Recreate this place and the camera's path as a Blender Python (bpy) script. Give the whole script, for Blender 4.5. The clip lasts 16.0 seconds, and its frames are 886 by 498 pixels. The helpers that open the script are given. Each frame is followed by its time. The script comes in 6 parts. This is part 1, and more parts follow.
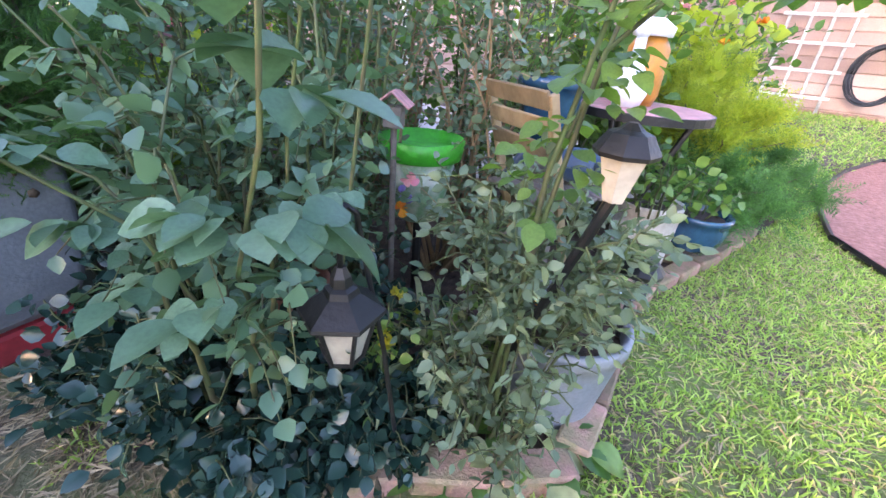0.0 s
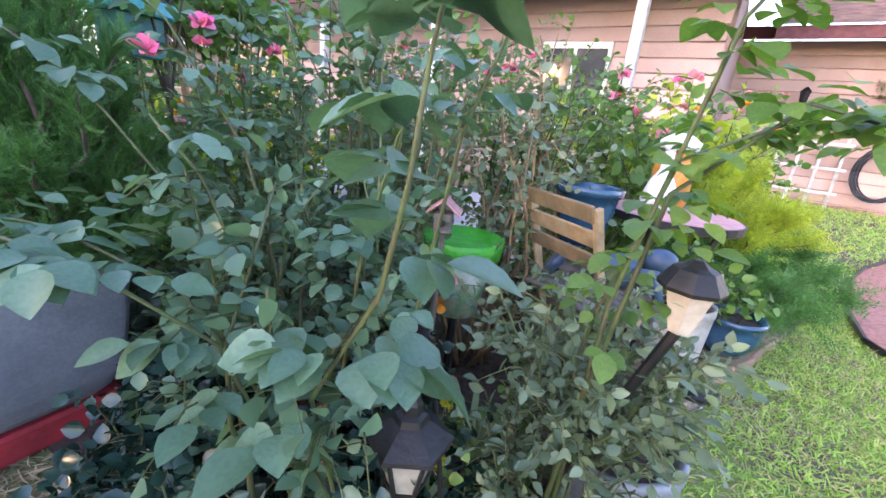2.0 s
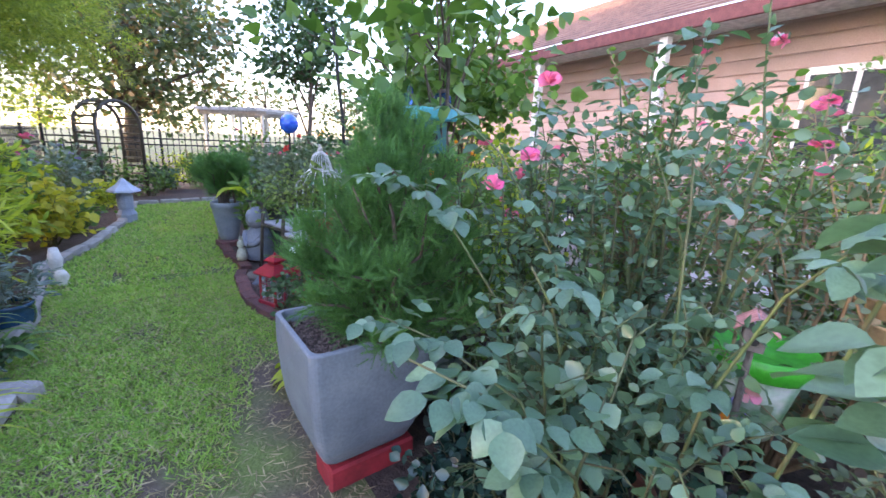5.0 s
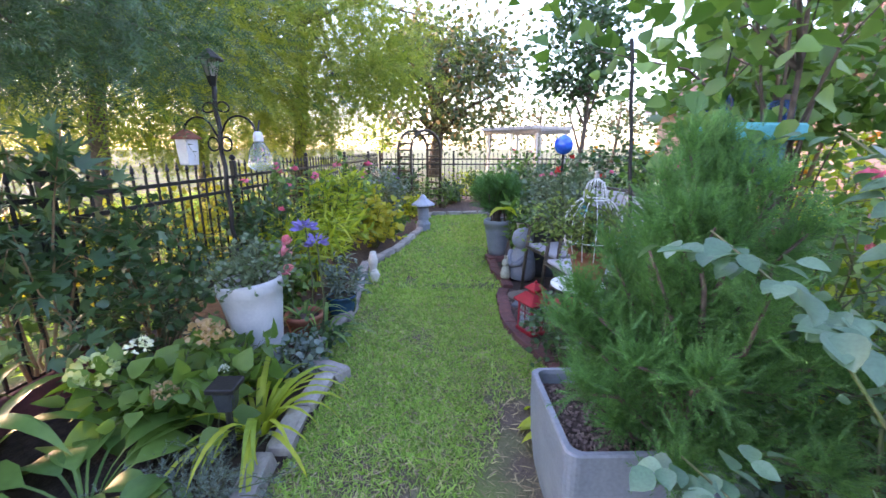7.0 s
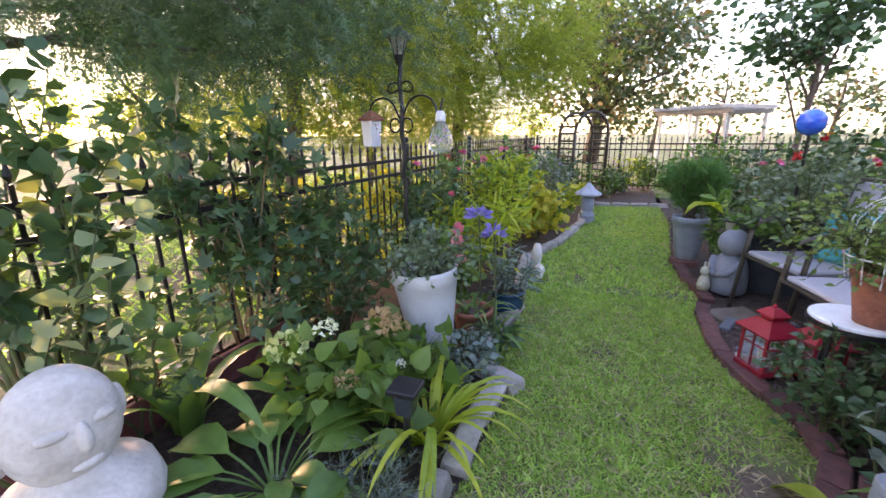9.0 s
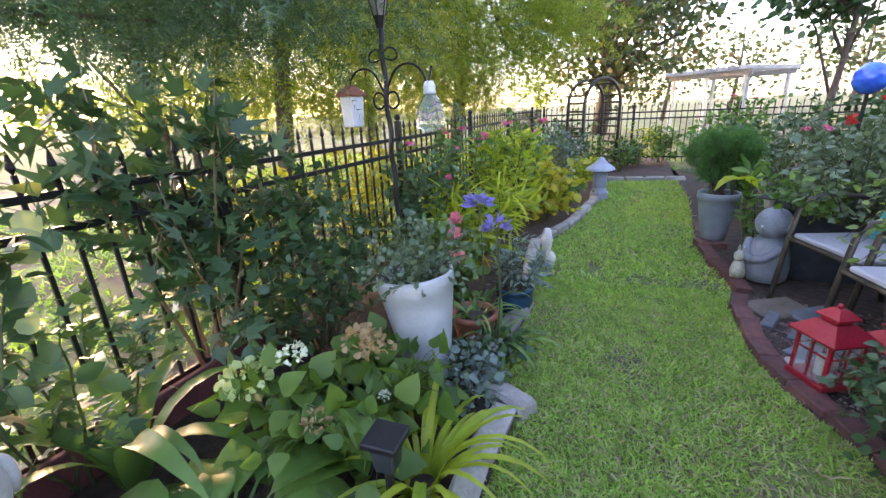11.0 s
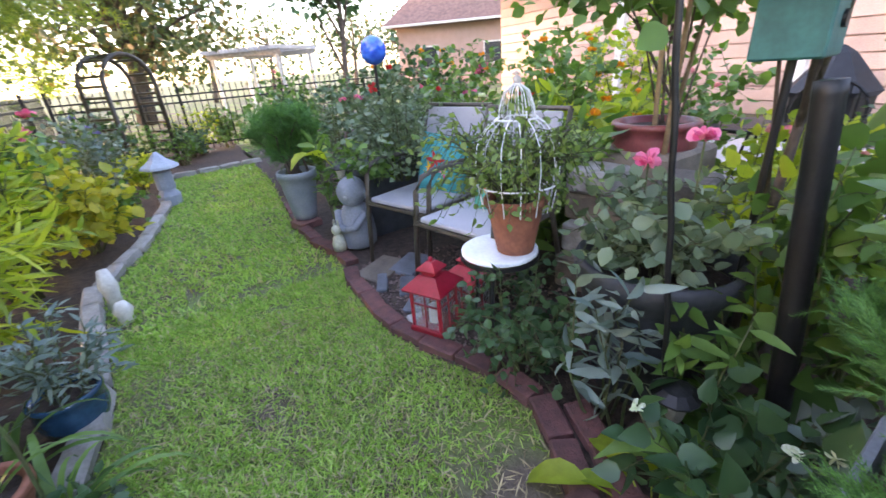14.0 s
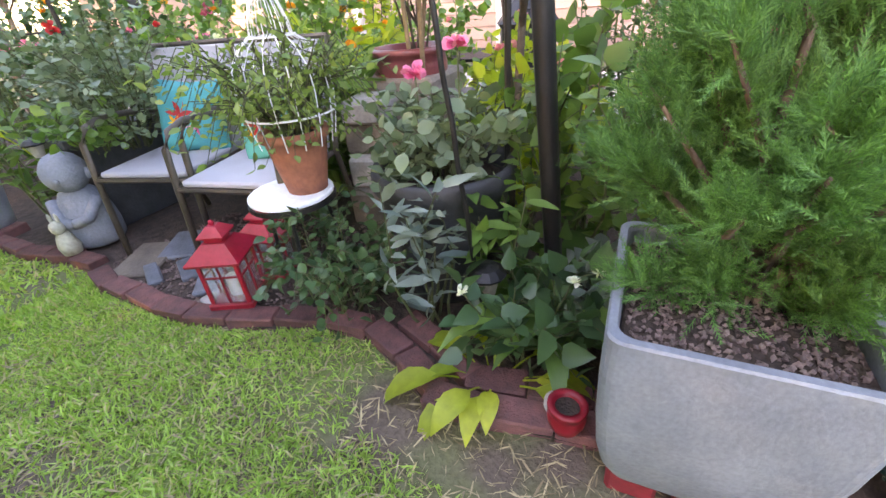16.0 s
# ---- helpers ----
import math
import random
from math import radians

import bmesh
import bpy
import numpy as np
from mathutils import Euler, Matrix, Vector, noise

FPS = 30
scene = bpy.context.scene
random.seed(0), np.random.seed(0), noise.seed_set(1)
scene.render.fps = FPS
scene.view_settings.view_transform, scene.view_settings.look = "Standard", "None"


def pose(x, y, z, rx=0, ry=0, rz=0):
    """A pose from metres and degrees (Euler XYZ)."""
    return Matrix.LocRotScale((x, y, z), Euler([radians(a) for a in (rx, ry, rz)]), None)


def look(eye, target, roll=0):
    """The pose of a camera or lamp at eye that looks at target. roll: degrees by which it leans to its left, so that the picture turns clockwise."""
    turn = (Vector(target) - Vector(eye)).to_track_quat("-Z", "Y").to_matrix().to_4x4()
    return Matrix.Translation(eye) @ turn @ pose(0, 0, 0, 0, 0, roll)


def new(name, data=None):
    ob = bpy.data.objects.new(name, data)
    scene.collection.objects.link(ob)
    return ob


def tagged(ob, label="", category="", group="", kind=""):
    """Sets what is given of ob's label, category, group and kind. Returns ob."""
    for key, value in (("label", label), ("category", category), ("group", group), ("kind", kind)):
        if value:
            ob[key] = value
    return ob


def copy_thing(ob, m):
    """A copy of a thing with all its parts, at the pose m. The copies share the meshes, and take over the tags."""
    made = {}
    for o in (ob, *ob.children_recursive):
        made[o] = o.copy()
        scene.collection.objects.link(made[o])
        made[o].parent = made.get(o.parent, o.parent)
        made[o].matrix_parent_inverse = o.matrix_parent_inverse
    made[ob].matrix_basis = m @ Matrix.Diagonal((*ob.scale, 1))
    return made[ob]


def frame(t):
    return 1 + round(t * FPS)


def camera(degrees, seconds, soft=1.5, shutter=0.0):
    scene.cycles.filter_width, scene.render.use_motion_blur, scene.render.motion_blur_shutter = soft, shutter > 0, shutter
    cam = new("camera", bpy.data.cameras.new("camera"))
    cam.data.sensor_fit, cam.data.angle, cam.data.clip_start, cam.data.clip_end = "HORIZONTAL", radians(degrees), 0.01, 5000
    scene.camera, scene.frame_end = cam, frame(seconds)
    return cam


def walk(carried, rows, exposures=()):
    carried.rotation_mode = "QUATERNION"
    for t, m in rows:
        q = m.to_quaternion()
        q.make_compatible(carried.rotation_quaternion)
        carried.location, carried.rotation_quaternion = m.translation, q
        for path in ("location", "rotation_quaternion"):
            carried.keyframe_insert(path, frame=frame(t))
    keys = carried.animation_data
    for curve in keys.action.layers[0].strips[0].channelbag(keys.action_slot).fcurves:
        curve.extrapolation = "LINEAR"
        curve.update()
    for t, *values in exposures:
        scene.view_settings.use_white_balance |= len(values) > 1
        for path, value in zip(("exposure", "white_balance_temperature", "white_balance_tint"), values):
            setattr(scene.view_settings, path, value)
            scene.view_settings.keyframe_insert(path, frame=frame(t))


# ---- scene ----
cam = camera(93.8, 16.0, soft=1.5, shutter=0.2)
PATH = [
    (0, (0.225, -0.162, 1.016), (1.844, 0.585, 0.111), 4.9),
    (0.5, (0.218, -0.164, 1.032), (1.861, 0.611, 0.195), 5.0),
    (1, (0.211, -0.157, 1.045), (1.876, 0.642, 0.277), 5.5),
    (1.5, (0.209, -0.108, 1.074), (1.896, 0.719, 0.387), 5.8),
    (2, (0.183, -0.046, 1.102), (1.885, 0.818, 0.506), 6.5),
    (2.5, (0.155, 0.007, 1.121), (1.845, 0.945, 0.609), 6.1),
    (3, (0.115, 0.080, 1.129), (1.792, 1.082, 0.699), 5.9),
    (3.5, (0.056, 0.137, 1.142), (1.694, 1.223, 0.767), 6.4),
    (3.7, (0.039, 0.147, 1.155), (1.628, 1.298, 0.769), 5.9),
    (5.8, (-0.032, 0.314, 1.342), (0.689, 2.110, 0.838), 1.2),
    (6, (-0.009, 0.363, 1.349), (0.573, 2.212, 0.853), 0.9),
    (6.5, (0.033, 0.443, 1.366), (0.318, 2.363, 0.881), 0.4),
    (7, (0.017, 0.476, 1.367), (0.045, 2.419, 0.895), 0.0),
    (7.5, (-0.068, 0.555, 1.365), (-0.229, 2.492, 0.895), -0.1),
    (8, (-0.174, 0.667, 1.361), (-0.472, 2.586, 0.882), -0.3),
    (8.5, (-0.273, 0.738, 1.346), (-0.707, 2.621, 0.830), -0.1),
    (9, (-0.303, 0.788, 1.332), (-0.920, 2.614, 0.799), -0.4),
    (9.2, (-0.303, 0.826, 1.335), (-0.990, 2.626, 0.798), -0.6),
    (11.3, (-0.390, 1.257, 1.326), (-1.009, 3.044, 0.676), -3.4),
    (11.5, (-0.420, 1.303, 1.332), (-0.928, 3.121, 0.669), -3.6),
    (12, (-0.448, 1.390, 1.334), (-0.688, 3.254, 0.649), -4.0),
    (12.5, (-0.416, 1.493, 1.321), (-0.385, 3.366, 0.619), -4.3),
    (13, (-0.333, 1.651, 1.329), (0.006, 3.484, 0.604), -4.5),
    (13.5, (-0.243, 1.726, 1.310), (0.426, 3.451, 0.552), -4.6),
    (14, (-0.200, 1.773, 1.280), (0.796, 3.304, 0.464), -4.6),
    (14.5, (-0.211, 1.813, 1.234), (1.065, 3.077, 0.354), -4.3),
    (15, (-0.231, 1.826, 1.166), (1.215, 2.837, 0.223), -4.1),
    (15.5, (-0.235, 1.820, 1.140), (1.274, 2.659, 0.131), -4.6),
    (16, (-0.239, 1.816, 1.142), (1.294, 2.564, 0.099), -5.0),
]
walk(cam, [(t, look(eye, target, roll)) for t, eye, target, roll in PATH], ((0, 3.15, 6600, 30), (3.5, 3.0, 6600, 30), (7, 3.15, 6800, 32), (9, 3.0, 7700, 34), (11.5, 3.15, 7250, 28), (13.5, 3.25, 7350, 28), (16, 3.8, 8700, 30)))

# ---- light: low evening sun from beyond the fence, bright pale sky ----
world = bpy.data.worlds.new("evening_sky")
scene.world = world
world.use_nodes = True
wn = world.node_tree.nodes
sky = wn.new("ShaderNodeTexSky")
sky.sky_type = "NISHITA"
sky.sun_disc = False
SUN_AZ = radians(-62)          # measured from +y towards +x
SUN_EL = radians(7.0)
sky.sun_elevation = radians(22)
sky.sun_rotation = SUN_AZ
sky.air_density = 1.0
sky.dust_density = 1.0
sky.ozone_density = 1.0
world.node_tree.links.new(sky.outputs[0], wn["Background"].inputs[0])
wn["Background"].inputs[1].default_value = 0.15
sun = new("sun", bpy.data.lights.new("sun", "SUN"))
sun.data.energy = 1.2
sun.data.angle = radians(2.5)
sun.data.color = (1.0, 0.66, 0.36)
sun.matrix_world = look((0, 0, 30), (-30 * math.sin(SUN_AZ) * math.cos(SUN_EL), -30 * math.cos(SUN_AZ) * math.cos(SUN_EL), 30 - 30 * math.sin(SUN_EL)))

# ---- materials ----
MATS = {}


def mat(name, col, rough=0.6, metal=0.0, col2=None, scale=12.0, bump=0.15, bump_scale=60.0, island=False, coat=0.0):
    """A principled surface with two scales of colour variation and a fine relief."""
    if name in MATS:
        return MATS[name]
    m = bpy.data.materials.new(name)
    m.use_nodes = True
    nt = m.node_tree
    n, l = nt.nodes, nt.links
    b = n["Principled BSDF"]
    col2 = col2 or tuple(c * 0.62 for c in col)
    tc = n.new("ShaderNodeTexCoord")
    n1 = n.new("ShaderNodeTexNoise")
    n1.inputs["Scale"].default_value = scale
    n1.inputs["Detail"].default_value = 5
    n2 = n.new("ShaderNodeTexNoise")
    n2.inputs["Scale"].default_value = bump_scale
    n2.inputs["Detail"].default_value = 4
    l.new(tc.outputs["Object"], n1.inputs["Vector"])
    l.new(tc.outputs["Object"], n2.inputs["Vector"])
    ramp = n.new("ShaderNodeValToRGB")
    ramp.color_ramp.elements[0].position, ramp.color_ramp.elements[1].position = 0.32, 0.68
    ramp.color_ramp.elements[0].color, ramp.color_ramp.elements[1].color = (*col2, 1), (*col, 1)
    l.new(n1.outputs["Fac"], ramp.inputs["Fac"])
    mul = n.new("ShaderNodeMixRGB")
    mul.blend_type = "OVERLAY"
    mul.inputs[0].default_value = 0.28
    l.new(ramp.outputs[0], mul.inputs[1])
    l.new(n2.outputs["Fac"], mul.inputs[2])
    out = mul.outputs[0]
    hsv = n.new("ShaderNodeHueSaturation")
    info = n.new("ShaderNodeNewGeometry") if island else n.new("ShaderNodeObjectInfo")
    mr = n.new("ShaderNodeMapRange")
    mr.inputs[3].default_value, mr.inputs[4].default_value = (0.72, 1.28)
    l.new(info.outputs["Random Per Island" if island else "Random"], mr.inputs[0])
    l.new(mr.outputs[0], hsv.inputs["Value"])
    l.new(out, hsv.inputs["Color"])
    l.new(hsv.outputs[0], b.inputs["Base Color"])
    b.inputs["Roughness"].default_value = rough
    b.inputs["Metallic"].default_value = metal
    b.inputs["Coat Weight"].default_value = coat
    if bump:
        bp = n.new("ShaderNodeBump")
        bp.inputs["Strength"].default_value = bump
        bp.inputs["Distance"].default_value = 0.01
        l.new(n2.outputs["Fac"], bp.inputs["Height"])
        l.new(bp.outputs[0], b.inputs["Normal"])
    MATS[name] = m
    return m


def leaf_mat(name, a, b_col, rough=0.45, trans=0.3, third=None):
    """Foliage: each leaf takes its own tint between two colours, and lets some light through."""
    if name in MATS:
        return MATS[name]
    m = bpy.data.materials.new(name)
    m.use_nodes = True
    nt = m.node_tree
    n, l = nt.nodes, nt.links
    p = n["Principled BSDF"]
    geo = n.new("ShaderNodeNewGeometry")
    info = n.new("ShaderNodeObjectInfo")
    add = n.new("ShaderNodeMath")
    add.operation = "ADD"
    l.new(geo.outputs["Random Per Island"], add.inputs[0])
    l.new(info.outputs["Random"], add.inputs[1])
    fr = n.new("ShaderNodeMath")
    fr.operation = "FRACT"
    l.new(add.outputs[0], fr.inputs[0])
    ramp = n.new("ShaderNodeValToRGB")
    e = ramp.color_ramp.elements
    e[0].color, e[1].color = (*a, 1), (*b_col, 1)
    if third:
        e[1].position = 0.8
        k = e.new(0.9)
        k.color = (*third, 1)
    l.new(fr.outputs[0], ramp.inputs[0])
    tc = n.new("ShaderNodeTexCoord")
    nz = n.new("ShaderNodeTexNoise")
    nz.inputs["Scale"].default_value = 9.0
    nz.inputs["Detail"].default_value = 6
    l.new(tc.outputs["Object"], nz.inputs["Vector"])
    ov = n.new("ShaderNodeMixRGB")
    ov.blend_type = "OVERLAY"
    ov.inputs[0].default_value = 0.4
    l.new(ramp.outputs[0], ov.inputs[1])
    l.new(nz.outputs["Fac"], ov.inputs[2])
    l.new(ov.outputs[0], p.inputs["Base Color"])
    p.inputs["Roughness"].default_value = rough
    tr = n.new("ShaderNodeBsdfTranslucent")
    gain = n.new("ShaderNodeMixRGB")
    gain.blend_type = "MULTIPLY"
    gain.inputs[0].default_value = 1.0
    gain.inputs[2].default_value = (1.5, 1.6, 0.7, 1)
    l.new(ov.outputs[0], gain.inputs[1])
    l.new(gain.outputs[0], tr.inputs["Color"])
    mix = n.new("ShaderNodeMixShader")
    mix.inputs[0].default_value = trans
    l.new(p.outputs[0], mix.inputs[1])
    l.new(tr.outputs[0], mix.inputs[2])
    l.new(mix.outputs[0], n["Material Output"].inputs[0])
    MATS[name] = m
    return m


def glass_mat(name, col=(1, 1, 1), rough=0.05):
    if name in MATS:
        return MATS[name]
    m = bpy.data.materials.new(name)
    m.use_nodes = True
    b = m.node_tree.nodes["Principled BSDF"]
    b.inputs["Base Color"].default_value = (*col, 1)
    b.inputs["Roughness"].default_value = rough
    b.inputs["Transmission Weight"].default_value = 0.92
    b.inputs["IOR"].default_value = 1.3
    MATS[name] = m
    return m


BLACK = mat("black_iron", (0.018, 0.018, 0.02), 0.45, 0.3, bump=0.2)
DKGREY = mat("charcoal_resin", (0.05, 0.055, 0.065), 0.6, bump=0.25)
BRONZE = mat("bronze_frame", (0.10, 0.085, 0.07), 0.45, 0.4)
PLANTER = mat("grey_stone_resin", (0.26, 0.29, 0.335), 0.5, col2=(0.17, 0.195, 0.235), scale=5, bump=0.2, bump_scale=90)
TERRA = mat("terracotta", (0.30, 0.105, 0.06), 0.8, col2=(0.19, 0.07, 0.045), scale=14, bump=0.3)
MAROON = mat("maroon_glaze", (0.20, 0.05, 0.05), 0.3, col2=(0.12, 0.03, 0.035), scale=9)
REDP = mat("red_paint", (0.36, 0.016, 0.035), 0.38, col2=(0.3, 0.008, 0.02), bump=0.1)
REDST = mat("red_block", (0.32, 0.02, 0.03), 0.75, col2=(0.2, 0.015, 0.02))
WHITE = mat("white_glaze", (0.72, 0.74, 0.78), 0.35, col2=(0.6, 0.62, 0.66), scale=6)
PLASTER = mat("white_plaster", (0.62, 0.59, 0.56), 0.8, col2=(0.45, 0.42, 0.38), scale=10, bump=0.35)
STONEGREY = mat("statue_grey", (0.33, 0.36, 0.42), 0.7, col2=(0.22, 0.25, 0.31), scale=7, bump=0.35)
CREAM = mat("cream_statue", (0.62, 0.62, 0.5), 0.75, scale=20)
BRICK = mat("red_brick", (0.185, 0.072, 0.066), 0.85, col2=(0.10, 0.045, 0.045), scale=18, bump=0.6, bump_scale=120)
BRICKP = mat("pink_brick", (0.38, 0.20, 0.17), 0.85, col2=(0.17, 0.16, 0.08), scale=11, bump=0.6, bump_scale=110)
SLATE = mat("slate", (0.16, 0.18, 0.22), 0.6, col2=(0.10, 0.11, 0.13), scale=9, bump=0.4)
FLAG = mat("flagstone", (0.24, 0.19, 0.15), 0.8, col2=(0.15, 0.12, 0.10), scale=8, bump=0.5)
STONE = mat("pale_stone", (0.40, 0.37, 0.35), 0.85, col2=(0.26, 0.24, 0.22), scale=10, bump=0.5)
TAN = mat("tan_wood", (0.31, 0.225, 0.13), 0.65, col2=(0.22, 0.15, 0.08), scale=20, bump=0.2)
GREYWOOD = mat("grey_wood", (0.16, 0.135, 0.12), 0.8, col2=(0.10, 0.085, 0.075), scale=24, bump=0.4)
REDWOOD = mat("red_board", (0.17, 0.055, 0.055), 0.8, col2=(0.11, 0.035, 0.04), scale=10, bump=0.4)
SLING = mat("grey_sling", (0.36, 0.36, 0.40), 0.75, col2=(0.31, 0.31, 0.35), scale=4, bump=0.3, bump_scale=400)
TEAL = mat("teal_fabric", (0.03, 0.42, 0.45), 0.85, col2=(0.02, 0.34, 0.38), scale=6, bump=0.3, bump_scale=300)
MINT = mat("mint_fabric", (0.08, 0.48, 0.38), 0.85, col2=(0.05, 0.38, 0.32), scale=6, bump=0.3, bump_scale=300)
BLUEG = mat("blue_glaze", (0.02, 0.09, 0.17), 0.2, col2=(0.012, 0.05, 0.11), scale=12, coat=0.5)
TEALP = mat("teal_paint", (0.06, 0.36, 0.40), 0.5, col2=(0.04, 0.28, 0.33))
TEALD = mat("dark_teal_paint", (0.02, 0.14, 0.13), 0.55)
GREENP = mat("green_plastic", (0.03, 0.42, 0.03), 0.35)
FROG = mat("blue_sculpture", (0.05, 0.10, 0.17), 0.4, col2=(0.03, 0.06, 0.11), scale=9)
SOIL = mat("soil", (0.075, 0.05, 0.04), 0.95, col2=(0.03, 0.02, 0.017), scale=22, bump=1.0, bump_scale=70)
GRAVEL = mat("gravel", (0.24, 0.17, 0.15), 0.9, col2=(0.10, 0.065, 0.06), scale=40, bump=0.8, island=True)
MULCH = mat("pink_mulch", (0.50, 0.24, 0.19), 0.95, col2=(0.30, 0.13, 0.10), scale=30, bump=1.0, bump_scale=80)
BARK = mat("bark", (0.15, 0.11, 0.085), 0.9, col2=(0.075, 0.055, 0.045), scale=25, bump=0.8, bump_scale=60)
STEM = mat("green_stem", (0.075, 0.12, 0.035), 0.6, col2=(0.075, 0.07, 0.035), scale=20)
CANE = mat("tan_stem", (0.26, 0.17, 0.09), 0.7, col2=(0.17, 0.11, 0.06), scale=20)
SIDING = mat("pink_siding", (0.50, 0.34, 0.29), 0.75, col2=(0.44, 0.30, 0.25), scale=3, bump=0.1)
TRIM = mat("white_trim", (0.72, 0.70, 0.66), 0.6)
ROOF = mat("brown_shingle", (0.20, 0.12, 0.10), 0.9, col2=(0.12, 0.075, 0.065), scale=5, bump=0.5, island=True)
DKGLASS = mat("window_dark", (0.05, 0.06, 0.07), 0.08, bump=0)
CONCRETE = mat("concrete", (0.44, 0.41, 0.38), 0.85, col2=(0.34, 0.31, 0.29), scale=3, bump=0.3)
ORANGE = mat("orange_paint", (0.55, 0.22, 0.03), 0.4)
LAMPGLASS = mat("frosted_lamp_glass", (0.40, 0.37, 0.31), 0.35, bump=0.05)
HOSE = mat("dark_hose", (0.03, 0.035, 0.045), 0.5)
PINKP = mat("pink_paint", (0.55, 0.26, 0.26), 0.5)
CLEAR = glass_mat("clear_glass", (0.9, 0.95, 1.0), 0.08)
BLUEGLASS = glass_mat("blue_glass", (0.10, 0.22, 0.75), 0.12)
COBALT = mat("cobalt_globe", (0.015, 0.06, 0.50), 0.1, col2=(0.02, 0.16, 0.72), scale=14, coat=0.8, bump=0)

L_ROSE = leaf_mat("rose_leaf", (0.05, 0.115, 0.07), (0.13, 0.235, 0.15), 0.32, 0.25)
L_ROSEL = leaf_mat("rose_leaf_light", (0.07, 0.15, 0.03), (0.14, 0.24, 0.05), 0.5, 0.4)
L_HOLLY = leaf_mat("holly_leaf", (0.010, 0.035, 0.028), (0.028, 0.07, 0.055), 0.22, 0.08)
L_GREY = leaf_mat("greygreen_leaf", (0.07, 0.115, 0.065), (0.17, 0.235, 0.145), 0.5, 0.2)
L_GREEN = leaf_mat("mid_green_leaf", (0.05, 0.13, 0.03), (0.15, 0.27, 0.06), 0.45, 0.3)
L_DARK = leaf_mat("dark_green_leaf", (0.024, 0.07, 0.028), (0.065, 0.14, 0.055), 0.4, 0.2)
L_LIME = leaf_mat("lime_leaf", (0.20, 0.30, 0.03), (0.42, 0.46, 0.05), 0.5, 0.4)
# golden foliage and petals; beyond the fence its yellow is painted backlight
L_YELLOW = leaf_mat("golden_and_backlit_leaf", (0.30, 0.32, 0.04), (0.62, 0.50, 0.07), 0.5, 0.45)
L_JUNIPER = leaf_mat("juniper_spray", (0.03, 0.11, 0.03), (0.10, 0.26, 0.065), 0.6, 0.25)
L_CYPRESS = leaf_mat("feathery_cypress", (0.10, 0.17, 0.03), (0.30, 0.34, 0.06), 0.6, 0.45)
L_OAK = leaf_mat("oak_leaf", (0.04, 0.075, 0.035), (0.10, 0.13, 0.055), 0.5, 0.25, third=(0.20, 0.13, 0.06))
L_FERN = leaf_mat("fern_leaf", (0.09, 0.17, 0.05), (0.22, 0.30, 0.10), 0.5, 0.4)
L_PALE = leaf_mat("pale_variegated_leaf", (0.17, 0.24, 0.11), (0.40, 0.41, 0.22), 0.5, 0.3)
L_BLUE = leaf_mat("silver_leaf", (0.10, 0.16, 0.15), (0.22, 0.28, 0.25), 0.6, 0.2)
GRASSM = leaf_mat("grass_blade", (0.17, 0.32, 0.055), (0.38, 0.56, 0.14), 0.5, 0.35, third=(0.50, 0.43, 0.25))
P_PINK = leaf_mat("pink_petal", (0.66, 0.09, 0.28), (0.82, 0.26, 0.46), 0.6, 0.3)
P_ROSE = leaf_mat("salmon_petal", (0.68, 0.20, 0.32), (0.84, 0.42, 0.52), 0.6, 0.3)
P_PURPLE = leaf_mat("violet_petal", (0.17, 0.14, 0.50), (0.30, 0.26, 0.68), 0.6, 0.3)
P_WHITE = leaf_mat("white_petal", (0.62, 0.66, 0.55), (0.80, 0.80, 0.74), 0.6, 0.3)
P_GREENW = leaf_mat("greenish_petal", (0.36, 0.45, 0.20), (0.55, 0.60, 0.34), 0.6, 0.3)
P_BROWN = leaf_mat("dried_petal", (0.36, 0.24, 0.12), (0.50, 0.36, 0.22), 0.7, 0.3)
P_ORANGE = leaf_mat("orange_petal", (0.70, 0.20, 0.02), (0.80, 0.38, 0.02), 0.6, 0.3)
P_RED = leaf_mat("red_petal", (0.50, 0.02, 0.03), (0.62, 0.05, 0.05), 0.6, 0.3)

# ---- geometry helpers ----
RNG = np.random.default_rng(7)


def mesh_of(name, verts, faces, material=None, smooth=False):
    me = bpy.data.meshes.new(name)
    me.from_pydata([tuple(v) for v in verts], [], [tuple(f) for f in faces])
    if material:
        me.materials.append(material)
    if smooth:
        me.polygons.foreach_set("use_smooth", [True] * len(me.polygons))
    me.update()
    return me


def base(name, x, y, z=0.0, rz=0.0, label="", category="", group="", kind="", s=1.0):
    """An empty at a thing's foot, which carries its parts; s: their size."""
    ob = new(name)
    ob.empty_display_size = 0.1
    ob.matrix_basis = pose(x, y, z, 0, 0, rz) @ Matrix.Scale(s, 4)
    return tagged(ob, label, category, group, kind)


def part(name, geo, material, parent, label="", smooth=False, at=None, kind=""):
    me = geo if isinstance(geo, bpy.types.Mesh) else mesh_of(name, geo[0], geo[1], material, smooth)
    ob = new(name, me)
    ob.parent = parent
    if at is not None:
        ob.matrix_basis = at
    return tagged(ob, label, kind=kind)


def single(name, geo, material, m, label, category, group="", kind="", smooth=False):
    ob = new(name, mesh_of(name, geo[0], geo[1], material, smooth))
    ob.matrix_basis = m
    return tagged(ob, label, category, group, kind)


def join(*geos):
    verts, faces = [], []
    for v, f in geos:
        k = len(verts)
        verts.extend([tuple(p) for p in v])
        faces.extend([tuple(i + k for i in q) for q in f])
    return verts, faces


